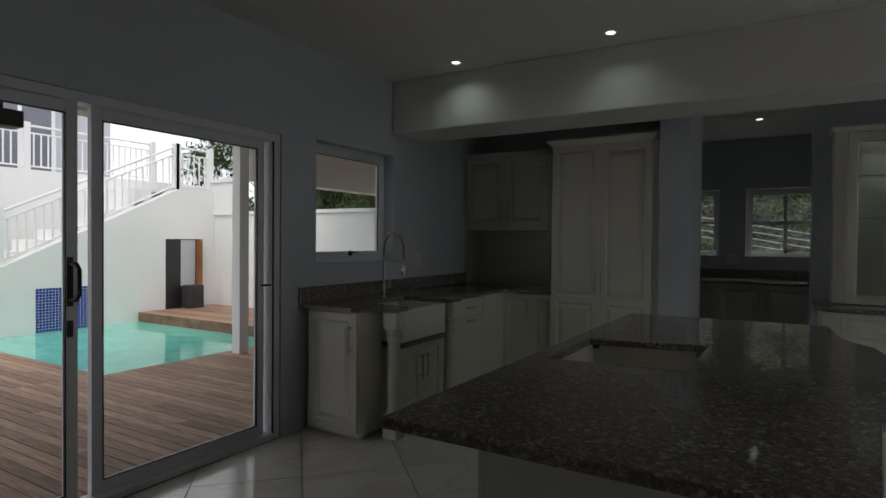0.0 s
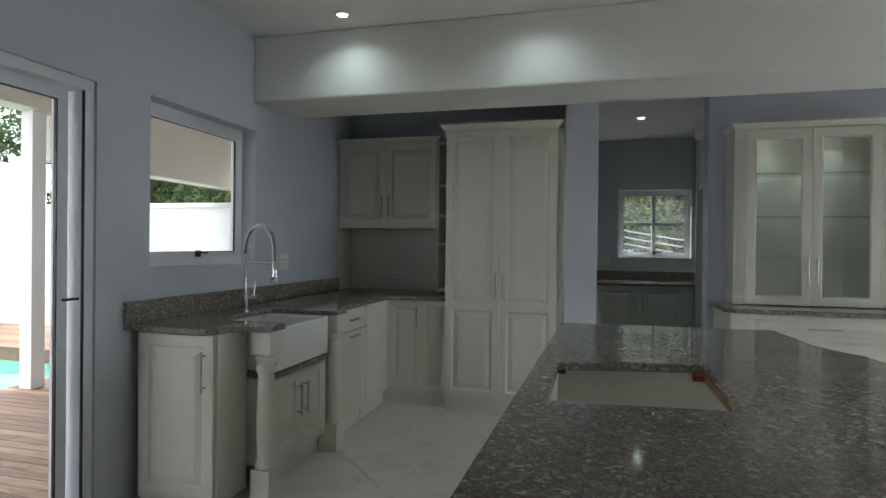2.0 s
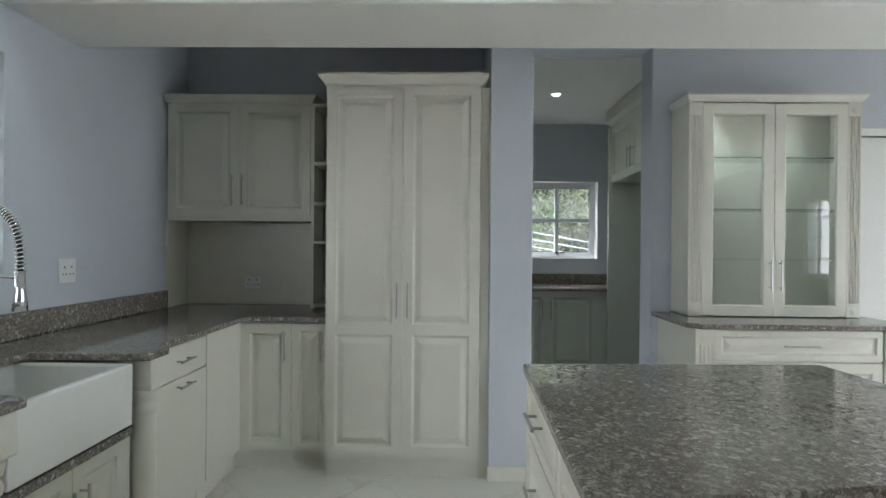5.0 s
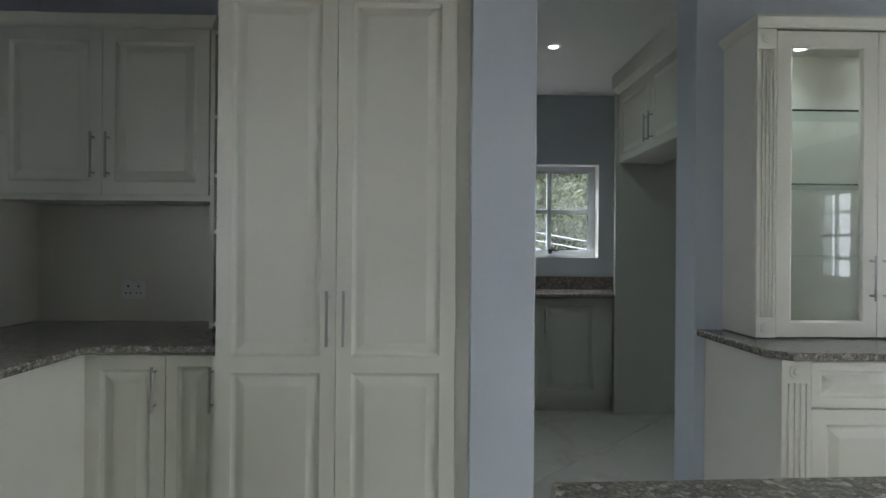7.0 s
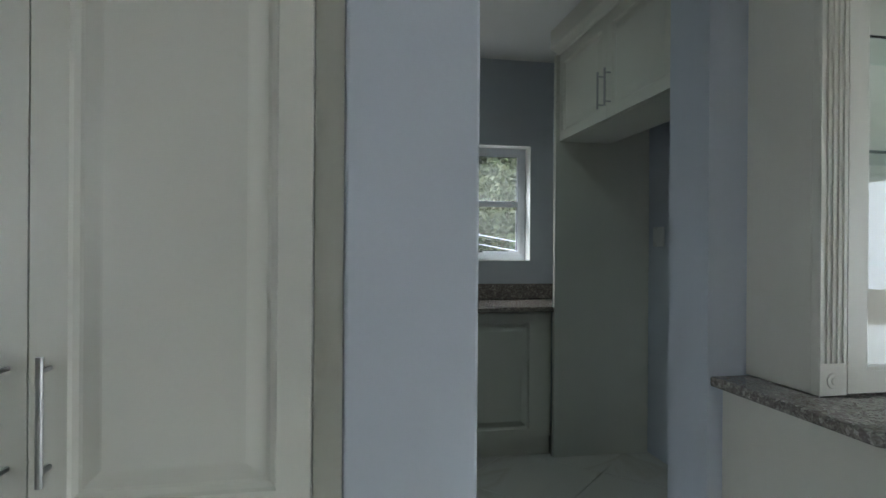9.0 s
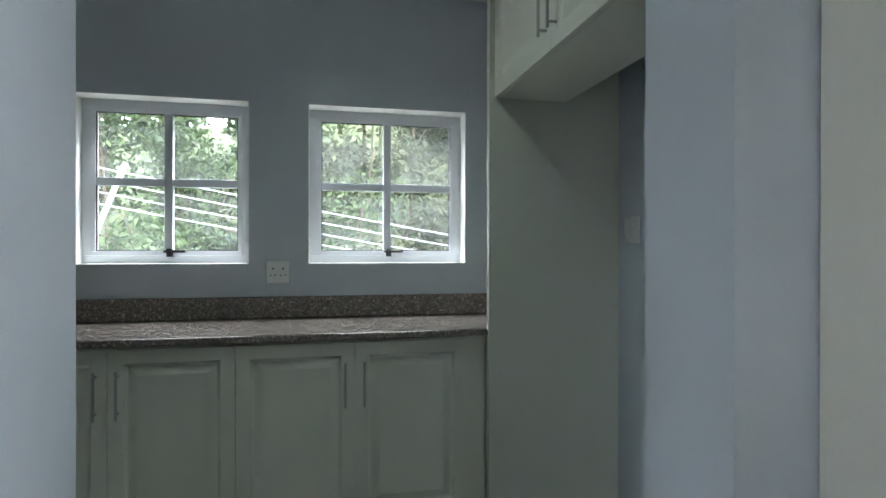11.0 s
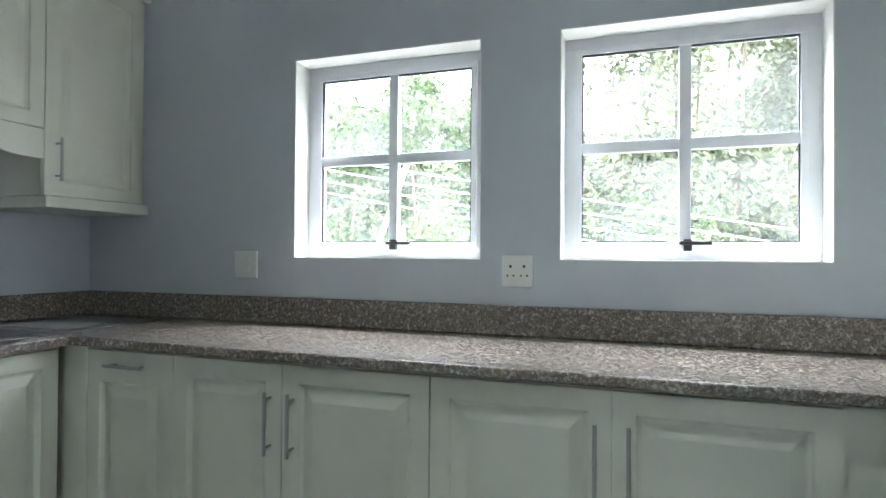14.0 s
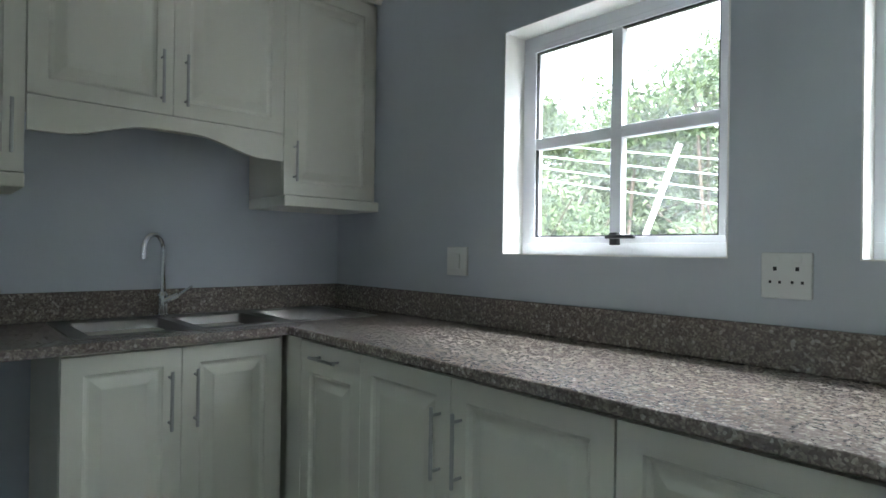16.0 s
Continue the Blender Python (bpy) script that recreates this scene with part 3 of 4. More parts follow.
# ---------------------------------------------------------------- windows and sliding door
def window(name, label, m, w, h, cols, rows, bar=0.04, frame_w=0.045, stay=True, glass=None):
    """Local: x along, z up, y outwards; origin at lower left of the opening."""
    top = tagged(empty(name, m), label, "window", kind="structure")
    f = frame_w
    its = [(0, w, 0, 0.05, 0, f), (0, w, 0, 0.05, h - f, h), (0, f, 0, 0.05, f, h - f), (w - f, w, 0, 0.05, f, h - f)]
    g = f + 0.022
    its += [(f, w - f, -0.008, 0.035, f, g), (f, w - f, -0.008, 0.035, h - g, h - f), (f, g, -0.008, 0.035, g, h - g), (w - g, w - f, -0.008, 0.035, g, h - g)]
    boxes("frame", its, M_FRAME, top, 0.002)
    bars = [(g + (w - 2 * g) * i / cols - bar / 2, g + (w - 2 * g) * i / cols + bar / 2, -0.004, 0.03, g, h - g) for i in range(1, cols)]
    if rows > 1:
        edges = [g] + [b for a in bars for b in a[:2]] + [w - g]
        bars += [(edges[2 * i], edges[2 * i + 1], -0.003, 0.03, h * j / rows - bar / 2, h * j / rows + bar / 2) for i in range(len(edges) // 2) for j in range(1, rows)]
    if bars:
        boxes("glazing_bar", bars, M_FRAME, top, 0.002)
    pane = boxes("pane", [(g - 0.004, w - g + 0.004, 0.012, 0.016, g - 0.004, h - g + 0.004)], glass or M_GLASS, top)
    pane.visible_shadow = False
    gask = 0.005
    boxes("gasket", [(g, w - g, -0.002, 0.011, g, g + gask), (g, w - g, -0.002, 0.011, h - g - gask, h - g), (g, g + gask, -0.002, 0.011, g + gask, h - g - gask), (w - g - gask, w - g, -0.002, 0.011, g + gask, h - g - gask)], M_BLACK, top)
    if stay:
        bm = bmesh.new()
        add_box(bm, w / 2 - 0.02, w / 2 + 0.085, -0.036, -0.02, f + 0.013, f + 0.026)
        add_box(bm, w / 2 - 0.006, w / 2 + 0.022, -0.03, -0.006, f - 0.008, f + 0.034)
        obj("stay", bm, M_BLACK, top, 0.003)
    return top


window("window_1", "white aluminium window over the kitchen sink", pose(-2.825, 3.29, 1.185, 0, 0, 90), 0.975, 0.922, 1, 1, frame_w=0.058)
window("window_2", "white aluminium pantry window with four panes", pose(-1.235, 8.20, 1.205), 0.807, 0.83, 2, 2, glass=M_HAZY)
window("window_3", "white aluminium pantry window with four panes", pose(-0.135, 8.20, 1.205), 0.842, 0.83, 2, 2, glass=M_HAZY)
window("window_4", "white paned window beside terrace door", pose(4.52, 0.8, 0.9, 0, 0, -90), 0.65, 1.2, 2, 4, stay=False)


def sliding_door(name, label, m, w, h, leaf_edges):
    top = tagged(empty(name, m), label, "door", kind="structure")
    f = 0.05
    boxes("frame", [(0, w, 0, 0.11, 0, 0.035), (0, w, 0, 0.11, h - f, h), (0, f, 0, 0.11, 0.035, h - f), (w - f, w, 0, 0.11, 0.035, h - f)], M_FRAME, top, 0.002)
    for n, (a, b) in enumerate(leaf_edges):
        y = 0.012 + 0.048 * (n % 2)
        s = 0.055
        boxes("leaf", [(a, a + s, y, y + 0.038, 0.036, h - f - 0.003), (b - s, b, y, y + 0.038, 0.036, h - f - 0.003), (a + s, b - s, y, y + 0.038, 0.036, 0.1), (a + s, b - s, y, y + 0.038, h - f - 0.06, h - f - 0.003)], M_FRAME, top, 0.002)
        p = boxes("pane", [(a + s, b - s, y + 0.016, y + 0.022, 0.1, h - f - 0.06)], M_GLASS, top)
        p.visible_shadow = False
        k = 0.006
        boxes("gasket", [(a + s, a + s + k, y - 0.001, y + 0.015, 0.1, h - f - 0.06), (b - s - k, b - s, y - 0.001, y + 0.015, 0.1, h - f - 0.06), (a + s + k, b - s - k, y - 0.001, y + 0.015, h - f - 0.06 - k, h - f - 0.06), (a + s + k, b - s - k, y - 0.001, y + 0.015, 0.1, 0.1 + k)], M_BLACK, top)
    return top


sd = sliding_door("door_1", "white aluminium sliding door to the pool deck, half open", pose(-2.735, 0.35, 0.0, 0, 0, 90), 2.60, 2.08, [(0.02, 1.295), (1.385, 2.515)])
bm = bmesh.new()
for p, q in (((1.257, 0.012, 1.06), (1.262, -0.04, 1.065)), ((1.262, -0.04, 1.065), (1.265, -0.06, 1.09)), ((1.265, -0.06, 1.09), (1.265, -0.06, 1.21)),
             ((1.265, -0.06, 1.21), (1.262, -0.04, 1.235)), ((1.262, -0.04, 1.235), (1.257, 0.012, 1.24))):
    add_rod(bm, p, q, 0.011)
add_box(bm, 1.244, 1.27, 0.004, 0.0125, 1.03, 1.27)
add_box(bm, 1.244, 1.27, 0.004, 0.0125, 0.88, 0.96)
tagged(obj("pull_handle", bm, M_BLACK, sd), "black pull handle and lock")
boxes("seal", [(2.542, 2.5485, 0.0, 0.012, 0.04, 2.025)], M_BLACK, sd)
boxes("catch", [(2.44, 2.52, -0.006, 0.010, 1.05, 1.062)], M_BLACK, sd, 0.002)
sliding_door("door_2", "white aluminium terrace sliding door", pose(4.515, 4.3, 0.0, 0, 0, -90), 3.0, 2.10, [(0.02, 1.53), (1.47, 2.98)])
d3 = tagged(empty("door_3", pose(1.80, 5.71, 0)), "plain white interior door, closed", "door", kind="structure")
boxes("frame", [(-0.05, 0.0, -0.016, 0.12, 0, 2.115), (0.84, 0.89, -0.016, 0.12, 0, 2.115), (0.0, 0.84, -0.016, 0.12, 2.065, 2.115)], M_WHITE, d3, 0.003)
boxes("leaf", [(0.003, 0.837, 0.02, 0.06, 0.006, 2.062)], M_WHITE, d3, 0.002)

# ---------------------------------------------------------------- display cabinet
def fluted_post(parent, x0, x1, y, z0, z1):
    bm = bmesh.new()
    w = x1 - x0
    n = 4
    add_box(bm, x0, x1, y + 0.006, y + 0.03, z0, z1)
    add_box(bm, x0, x1, y, y + 0.006, z0, z0 + 0.085), add_box(bm, x0, x1, y, y + 0.006, z1 - 0.085, z1)
    step = w / (n + 1)
    for i in range(n + 1):
        add_box(bm, x0 + i * step + (0 if i == 0 else 0.005), x0 + (i + 1) * step - (0 if i == n else 0.005), y, y + 0.006, z0 + 0.085, z1 - 0.085)
    for z in (z0 + 0.04, z1 - 0.04):
        add_rod(bm, ((x0 + x1) / 2, y - 0.004, z), ((x0 + x1) / 2, y + 0.002, z), w * 0.26, 20)
        add_rod(bm, ((x0 + x1) / 2, y - 0.007, z), ((x0 + x1) / 2, y - 0.003, z), w * 0.13, 16)
    return obj("fluted_post", bm, M_CREAM, parent, 0.0012)


def display_cabinet():
    x0, x1, yf, yb, z0, z1 = 0.58, 1.618, 5.42, 5.695, 0.908, 2.212
    top = tagged(empty("display_cabinet", pose(0, 0, 0)), "cream glass-fronted display cabinet with lit glass shelves", "cabinet", "fitted kitchen cabinets")
    boxes("carcass", [(x0, x0 + 0.02, yf + 0.03, yb, z0, z1), (x1 - 0.02, x1, yf + 0.03, yb, z0, z1), (x0 + 0.02, x1 - 0.02, yf + 0.022, yb, z1 - 0.025, z1),
                      (x0 + 0.02, x1 - 0.02, yf + 0.022, yb, z0, z0 + 0.02), (x0 + 0.02, x1 - 0.02, yb - 0.012, yb, z0 + 0.02, z1 - 0.025)], M_CREAM, top, 0.001)
    fluted_post(top, x0, x0 + 0.082, yf, z0, z1), fluted_post(top, x1 - 0.082, x1, yf, z0, z1)
    xm = (x0 + x1) / 2
    for a, b, hx in ((x0 + 0.084, xm - 0.0015, -0.03), (xm + 0.0015, x1 - 0.084, 0.03)):
        d = panel_door("door", b - a, z1 - z0 - 0.012, M_CREAM, [(0.06, z1 - z0 - 0.075)], 0.06, top, glass=True)
        d.location = (a, yf, z0 + 0.004)
        g = boxes("pane", [(0.062, b - a - 0.062, 0.010, 0.014, 0.063, z1 - z0 - 0.078)], M_DISPLAY, d)
        g.visible_shadow = False
        bar_handle(d, (b - a - 0.028) if hx < 0 else 0.028, 0.25, 0.19)
    for z in (1.25, 1.56, 1.88):
        s = boxes("shelf", [(x0 + 0.022, x1 - 0.022, yf + 0.06, yb - 0.016, z, z + 0.008)], M_SHELF, top)
        s.visible_shadow = False
    bm = bmesh.new()
    prof = [(0.0, 0.0), (0.012, 0.005), (0.016, 0.012), (0.04, 0.028), (0.045, 0.033), (0.045, 0.043)]
    rings = [[bm.verts.new(p) for p in ((x0 - o * 0.6, yb, z1 + z), (x0 - o * 0.6, yf - o, z1 + z), (x1 + o * 0.3, yf - o, z1 + z), (x1 + o * 0.3, yb, z1 + z))] for o, z in prof]
    for a, b in zip(rings, rings[1:]):
        for k in range(3):
            bm.faces.new((a[k], a[k + 1], b[k + 1], b[k]))
    bm.faces.new(rings[-1])
    bmesh.ops.recalc_face_normals(bm, faces=bm.faces[:])
    obj("cornice", bm, M_CREAM, top)
    for x in (0.86, 1.29):
        bm = bmesh.new()
        add_rod(bm, (x, 5.56, z1 - 0.032), (x, 5.56, z1 - 0.0255), 0.03, 20)
        obj("spotlight", bm, M_LAMP, top)
        spot("cabinet_spot", (x, 5.56, z1 - 0.04), 2.0, 120)


display_cabinet()
base = cabinet("sideboard_base", "cream base cabinet with drawer, doors and fluted posts", (0.50, 5.12, 0), 0, 1.16, 0.575, 0.10, 0.874,
               [(0.115, 1.035, 0.70, 0.865, (0.46, 0.08, 0.2, False), None), (0.115, 0.575, 0.11, 0.69, (0.42, 0.43, 0.19, True), None), (0.575, 1.035, 0.11, 0.69, (0.035, 0.43, 0.19, True), None)])
fluted_post(base, 0.0, 0.11, -0.008, 0.1, 0.872)
fluted_post(base, 1.04, 1.15, -0.008, 0.1, 0.872)
tops("worktop", "granite worktop under display cabinet", slab("worktop", [(0.456, 5.695), (0.456, 5.15), (0.52, 5.075), (1.64, 5.075), (1.71, 5.15), (1.71, 5.695)], 0.875, 0.905, M_STONE, bevel=0.006))

# ---------------------------------------------------------------- island
isl_out = [(-0.67, 1.34), (0.38, 1.32), (0.42, 1.65), (0.46, 1.98), (0.56, 2.25), (0.64, 2.6), (0.64, 2.95), (0.60, 3.30), (0.52, 3.45), (0.49, 3.58), (0.465, 3.99), (-0.603, 3.945)]
cut = [(-0.555, 2.30), (-0.065, 2.34), (-0.045, 2.945), (-0.548, 2.845)]
tops("island_worktop", "polished speckled granite island top with hob cut-out", slab("island_worktop", isl_out, 0.872, 0.905, M_STONE, [cut], bevel=0.007))
isl = tagged(empty("island_cabinet", pose(0, 0, 0)), "cream island cabinet with drawers below granite top", "cabinet", "fitted kitchen cabinets")
boxes("body", [(-0.575, -0.558, 1.72, 3.90, 0.1, 0.871), (-0.558, 0.43, 2.952, 3.90, 0.1, 0.871), (-0.558, 0.42, 1.72, 2.29, 0.1, 0.871), (-0.5, 0.36, 1.78, 3.85, 0, 0.1),
               (-0.558, 0.42, 2.29, 2.952, 0.1, 0.118), (-0.05, -0.032, 2.29, 2.32, 0.118, 0.871)], M_CREAM, isl, 0.002)
boxes("rail", [(-0.05, -0.028, 2.322, 2.95, 0.842, 0.871)], M_TIMBER, isl, 0.002)
boxes("block", [(-0.556, -0.53, 2.915, 2.951, 0.845, 0.871)], M_BLACK, isl, 0.002)
boxes("block", [(-0.09, -0.052, 2.915, 2.951, 0.848, 0.871)], M_TIMBER, isl, 0.002)
for ya, yb_ in ((3.88, 3.32), (3.31, 2.64), (2.63, 2.05)):
    for za, zb in ((0.70, 0.865), (0.42, 0.695), (0.11, 0.415)):
        dr = panel_door("drawer_front", ya - yb_ - 0.004, zb - za - 0.003, M_CREAM, None, 0.035, isl)
        dr.matrix_local = pose(-0.597, ya, za, 0, 0, -90)
        bar_handle(dr, (ya - yb_) / 2, (zb - za) / 2 + 0.02, 0.16, False)

# ---------------------------------------------------------------- pantry
doors = [(-1.68, -1.305, "h"), (-1.305, -0.89, "r"), (-0.89, -0.415, "l"), (-0.413, 0.07, "r"), (0.07, 0.563, "l")]
pz = 0.899
spec = []
for a, b, hd in doors:
    w = b - a
    hand = {"h": (w / 2, 0.72, 0.16, False), "r": (w - 0.042, 0.59, 0.19, True), "l": (0.038, 0.59, 0.19, True)}[hd]
    spec.append((a + 1.93, b + 1.93, 0.12, 0.888, hand, [(0.06, 0.66)] if hd == "h" else None))
cabinet("base_cabinet", "cream pantry base cabinet with one drawer-pull door", (-1.93, 7.51, 0), 0, 0.625, 0.57, 0.12, pz, spec[:1], group="pantry cabinets", body=[(0.0, 0.625, 0.021, 0.57, 0.12, pz), (0.14, 0.248, 0.0, 0.02, 0.12, pz)])
cabinet("base_cabinet", "cream pantry base cabinet with two doors", (-1.305, 7.51, 0), 0, 0.89, 0.57, 0.12, pz, [(a - 0.625, b - 0.625, *r) for a, b, *r in spec[1:3]], group="pantry cabinets")
cabinet("base_cabinet", "cream pantry base cabinet with two doors", (-0.414, 7.51, 0), 0, 1.07, 0.57, 0.12, pz, [(a - 1.516, b - 1.516, *r) for a, b, *r in spec[3:]], group="pantry cabinets")
cabinet("sink_cabinet", "cream pantry sink cabinet with two doors", (-1.77, 6.79, 0), 90, 0.70, 0.60, 0.12, pz,
        [(0.0, 0.336, 0.12, 0.888, (0.296, 0.60, 0.19, True), None), (0.336, 0.682, 0.12, 0.888, (0.04, 0.60, 0.19, True), None)], group="pantry cabinets")
bowls = [[(-2.24, 6.88), (-1.87, 6.88), (-1.87, 7.19), (-2.24, 7.19)], [(-2.24, 7.23), (-1.87, 7.23), (-1.87, 7.52), (-2.24, 7.52)]]
pant = [(-2.375, 6.07), (-1.735, 6.07), (-1.735, 7.48), (0.655, 7.48), (0.655, 7.505), (1.285, 7.505), (1.285, 8.086), (-2.375, 8.086)]
tops("pantry_worktop", "granite pantry worktop under the windows", slab("pantry_worktop", pant, 0.90, 0.931, M_STONE_MATT, bowls, bevel=0.006))
tops("upstand", "granite upstand below pantry windows", boxes("upstand", [(-2.375, 1.285, 8.066, 8.087, 0.932, 1.04), (-2.377, -2.357, 6.07, 8.066, 0.932, 1.04)], M_STONE_MATT, bevel=0.003))
tagged(boxes("end_screen", [(0.66, 1.287, 7.478, 7.50, 0, 2.49), (0.655, 0.662, 7.474, 7.512, 0, 2.49)], M_CREAM, bevel=0.002), "tall cream end panel beside fridge space", "panel", "pantry cabinets")
cabinet("fridge_top_cabinet", "cream cabinet with two doors over fridge space", (0.68, 7.476, 0), -90, 1.26, 0.34, 1.955, 2.49,
        [(0.0, 0.63, 1.955, 2.485, (0.59, 0.15, 0.19, True), None), (0.63, 1.26, 1.955, 2.485, (0.04, 0.15, 0.19, True), None)], plinth=0, group="pantry cabinets", cornice=0.157)
cabinet("wall_cabinet", "cream single-door pantry wall cabinet", (-2.03, 7.605, 0), 90, 0.48, 0.342, 1.443, 2.38,
        [(0.0, 0.455, 1.443, 2.36, (0.045, 0.14, 0.17, True), None)], plinth=0, group="pantry cabinets", cornice=0.06)
tagged(boxes("cabinet_pelmet", [(-2.372, -2.015, 7.603, 8.086, 1.395, 1.441)], M_CREAM, bevel=0.005), "cream pelmet under wall cabinet", "pelmet", "pantry cabinets")
cabinet("wall_cabinet", "cream two-door pantry wall cabinet over sink", (-2.03, 6.727, 0), 90, 0.876, 0.342, 1.697, 2.38,
        [(0.0, 0.438, 1.697, 2.36, (0.395, 0.13, 0.19, True), None), (0.438, 0.876, 1.697, 2.36, (0.04, 0.13, 0.19, True), None)], plinth=0, group="pantry cabinets", cornice=0.06)
cabinet("wall_cabinet", "cream single-door pantry wall cabinet", (-2.03, 6.25, 0), 90, 0.475, 0.342, 1.443, 2.38,
        [(0.0, 0.475, 1.443, 2.36, (0.437, 0.14, 0.17, True), None)], plinth=0, group="pantry cabinets", cornice=0.06)
tagged(boxes("cabinet_pelmet", [(-2.372, -2.015, 6.25, 6.725, 1.395, 1.441)], M_CREAM, bevel=0.005), "cream pelmet under wall cabinet", "pelmet", "pantry cabinets")


def arched_valance():
    bm = bmesh.new()
    n = 24
    y0, y1, zt = 6.729, 7.603, 1.695
    low = []
    for i in range(n + 1):
        f = i / n
        s = min(1, max(0, (min(f, 1 - f) - 0.1) / 0.32))
        low.append((y0 + (y1 - y0) * f, 1.582 + 0.06 * (3 * s * s - 2 * s ** 3)))
    fr = [[bm.verts.new((x, y, z)) for y, z in low] for x in (-2.03, -2.05)]
    tp = [[bm.verts.new((x, y, zt)) for y, z in low] for x in (-2.03, -2.05)]
    for i in range(n):
        bm.faces.new((fr[0][i], fr[0][i + 1], tp[0][i + 1], tp[0][i]))
        bm.faces.new((fr[1][i + 1], fr[1][i], tp[1][i], tp[1][i + 1]))
        bm.faces.new((fr[0][i + 1], fr[0][i], fr[1][i], fr[1][i + 1]))
        bm.faces.new((tp[0][i], tp[0][i + 1], tp[1][i + 1], tp[1][i]))
    for i in (0, n):
        bm.faces.new((fr[0][i], tp[0][i], tp[1][i], fr[1][i]))
    bmesh.ops.recalc_face_normals(bm, faces=bm.faces[:])
    tagged(obj("valance", bm, M_CREAM, bevel=0.002), "arched cream valance between pantry wall cabinets", "valance", "pantry cabinets")


arched_valance()


def steel_sink():
    top = tagged(empty("steel_sink", pose(0, 0, 0)), "stainless steel double bowl sink with drainer", "sink")
    rim = [(-2.335, 6.83), (-1.82, 6.83), (-1.82, 7.95), (-2.335, 7.95)]
    slab("rim", rim, 0.9315, 0.9345, M_SINK, bowls, top, 0.001)
    bm = bmesh.new()
    for b in bowls:
        (xa, ya), (xb, yb2) = b[0], b[2]
        prev = None
        for ins, z in ((0.0, 0.934), (0.006, 0.926), (0.02, 0.80), (0.05, 0.78)):
            ring = [bm.verts.new(p) for p in ((xa + ins, ya + ins, z), (xb - ins, ya + ins, z), (xb - ins, yb2 - ins, z), (xa + ins, yb2 - ins, z))]
            if prev:
                for k in range(4):
                    bm.faces.new((prev[k], prev[(k + 1) % 4], ring[(k + 1) % 4], ring[k]))
            prev = ring
        bm.faces.new(prev)
    bmesh.ops.recalc_face_normals(bm, faces=bm.faces[:])
    obj("bowl", bm, M_SINK, top, 0.012, smooth=True)
    for i in range(11):
        boxes("drainer_ridge", [(-2.24 + 0.034 * i, -2.226 + 0.034 * i, 7.57, 7.92, 0.9346, 0.9375)], M_SINK, top, 0.001)


steel_sink()
mixer = tagged(empty("mixer_tap", pose(-2.29, 7.215, 0.9346)), "chrome swan-neck mixer tap behind steel sink", "tap")
bm = bmesh.new()
add_lathe(bm, 0, 0, [(0.024, 0), (0.024, 0.008), (0.02, 0.012), (0.02, 0.085), (0.013, 0.095), (0.011, 0.10)])
add_rod(bm, (0.01, 0.0, 0.06), (0.035, 0.05, 0.085), 0.012)
add_rod(bm, (0.035, 0.05, 0.085), (0.07, 0.09, 0.125), 0.006)
obj("body", bm, M_CHROME, mixer)
neck = [(0, 0, 0.09), (0, 0, 0.27)] + [(0.03 - 0.03 * math.cos(math.pi * i / 14), -0.045 + 0.045 * math.cos(math.pi * i / 14), 0.27 + 0.06 * math.sin(math.pi * i / 14)) for i in range(1, 15)] + [(0.06, -0.09, 0.235)]
tube("spout", neck, 0.011, M_CHROME, mixer)
tube("waste_pipe", [(-2.2, 6.55, 0.86), (-2.2, 6.55, 0.62), (-2.2, 6.5, 0.58), (-2.3, 6.5, 0.58)], 0.022, M_PLASTIC)
tagged(bpy.data.objects["waste_pipe"], "white plastic waste pipe under pantry worktop", "pipe")


# ceiling lamps
def downlight(x, y, z, power, tip=(0, 0)):
    top = tagged(empty("downlight", pose(x, y, z)), "round white recessed ceiling downlight, lit", "lamp", "ceiling downlights")
    bm = bmesh.new()
    add_lathe(bm, 0, 0, [(0.030, -0.0005), (0.034, -0.006), (0.046, -0.005), (0.048, -0.0005)])
    obj("ring", bm, M_WHITE, top, smooth=True)
    bm = bmesh.new()
    add_rod(bm, (0, 0, -0.009), (0, 0, -0.006), 0.029, 20)
    obj("lens", bm, M_LAMP, top)
    spot("downlight_beam", (x, y, z - 0.015), power, 150)


downlight(-1.955, 4.01, 2.75, 9.5)
downlight(-0.753, 3.95, 2.75, 9.5)
downlight(0.03, 6.88, 2.65, 7)

# ---------------------------------------------------------------- outside: pool terrace
tagged(boxes("pool_basin", [(-9.3, -5.75, 3.45, 5.95, -0.35, -0.075)], M_WATER), "turquoise swimming pool water", "pool", kind="structure")
tagged(boxes("ground", [(-60, 60, -60, 60, -3.2, -3.0)], M_GROUND), "soil ground reaching far out", "ground", kind="structure")
prof = [(-4.0, -0.5), (-4.0, 0.0), (2.0, 0.0), (3.94, 0.93), (6.715, 2.27), (7.5, 2.27), (7.5, -0.5)]
bm = bmesh.new()
A = [bm.verts.new((-9.3, y, z)) for y, z in prof]
B_ = [bm.verts.new((-9.5, y, z)) for y, z in prof]
bm.faces.new(A), bm.faces.new(B_[::-1])
for i in range(len(prof)):
    j = (i + 1) % len(prof)
    bm.faces.new((A[i], B_[i], B_[j], A[j]))
bmesh.ops.recalc_face_normals(bm, faces=bm.faces[:])
wall_door = obj("wall_stair", bm, M_OUTWALL)
tagged(wall_door, "white rendered wall under the outside stair", "wall", kind="structure")
nd = tagged(empty("niche_door", pose(-9.3, 6.455, 0.08)), "black sheet as shaded storage opening, with open orange timber door", "door")
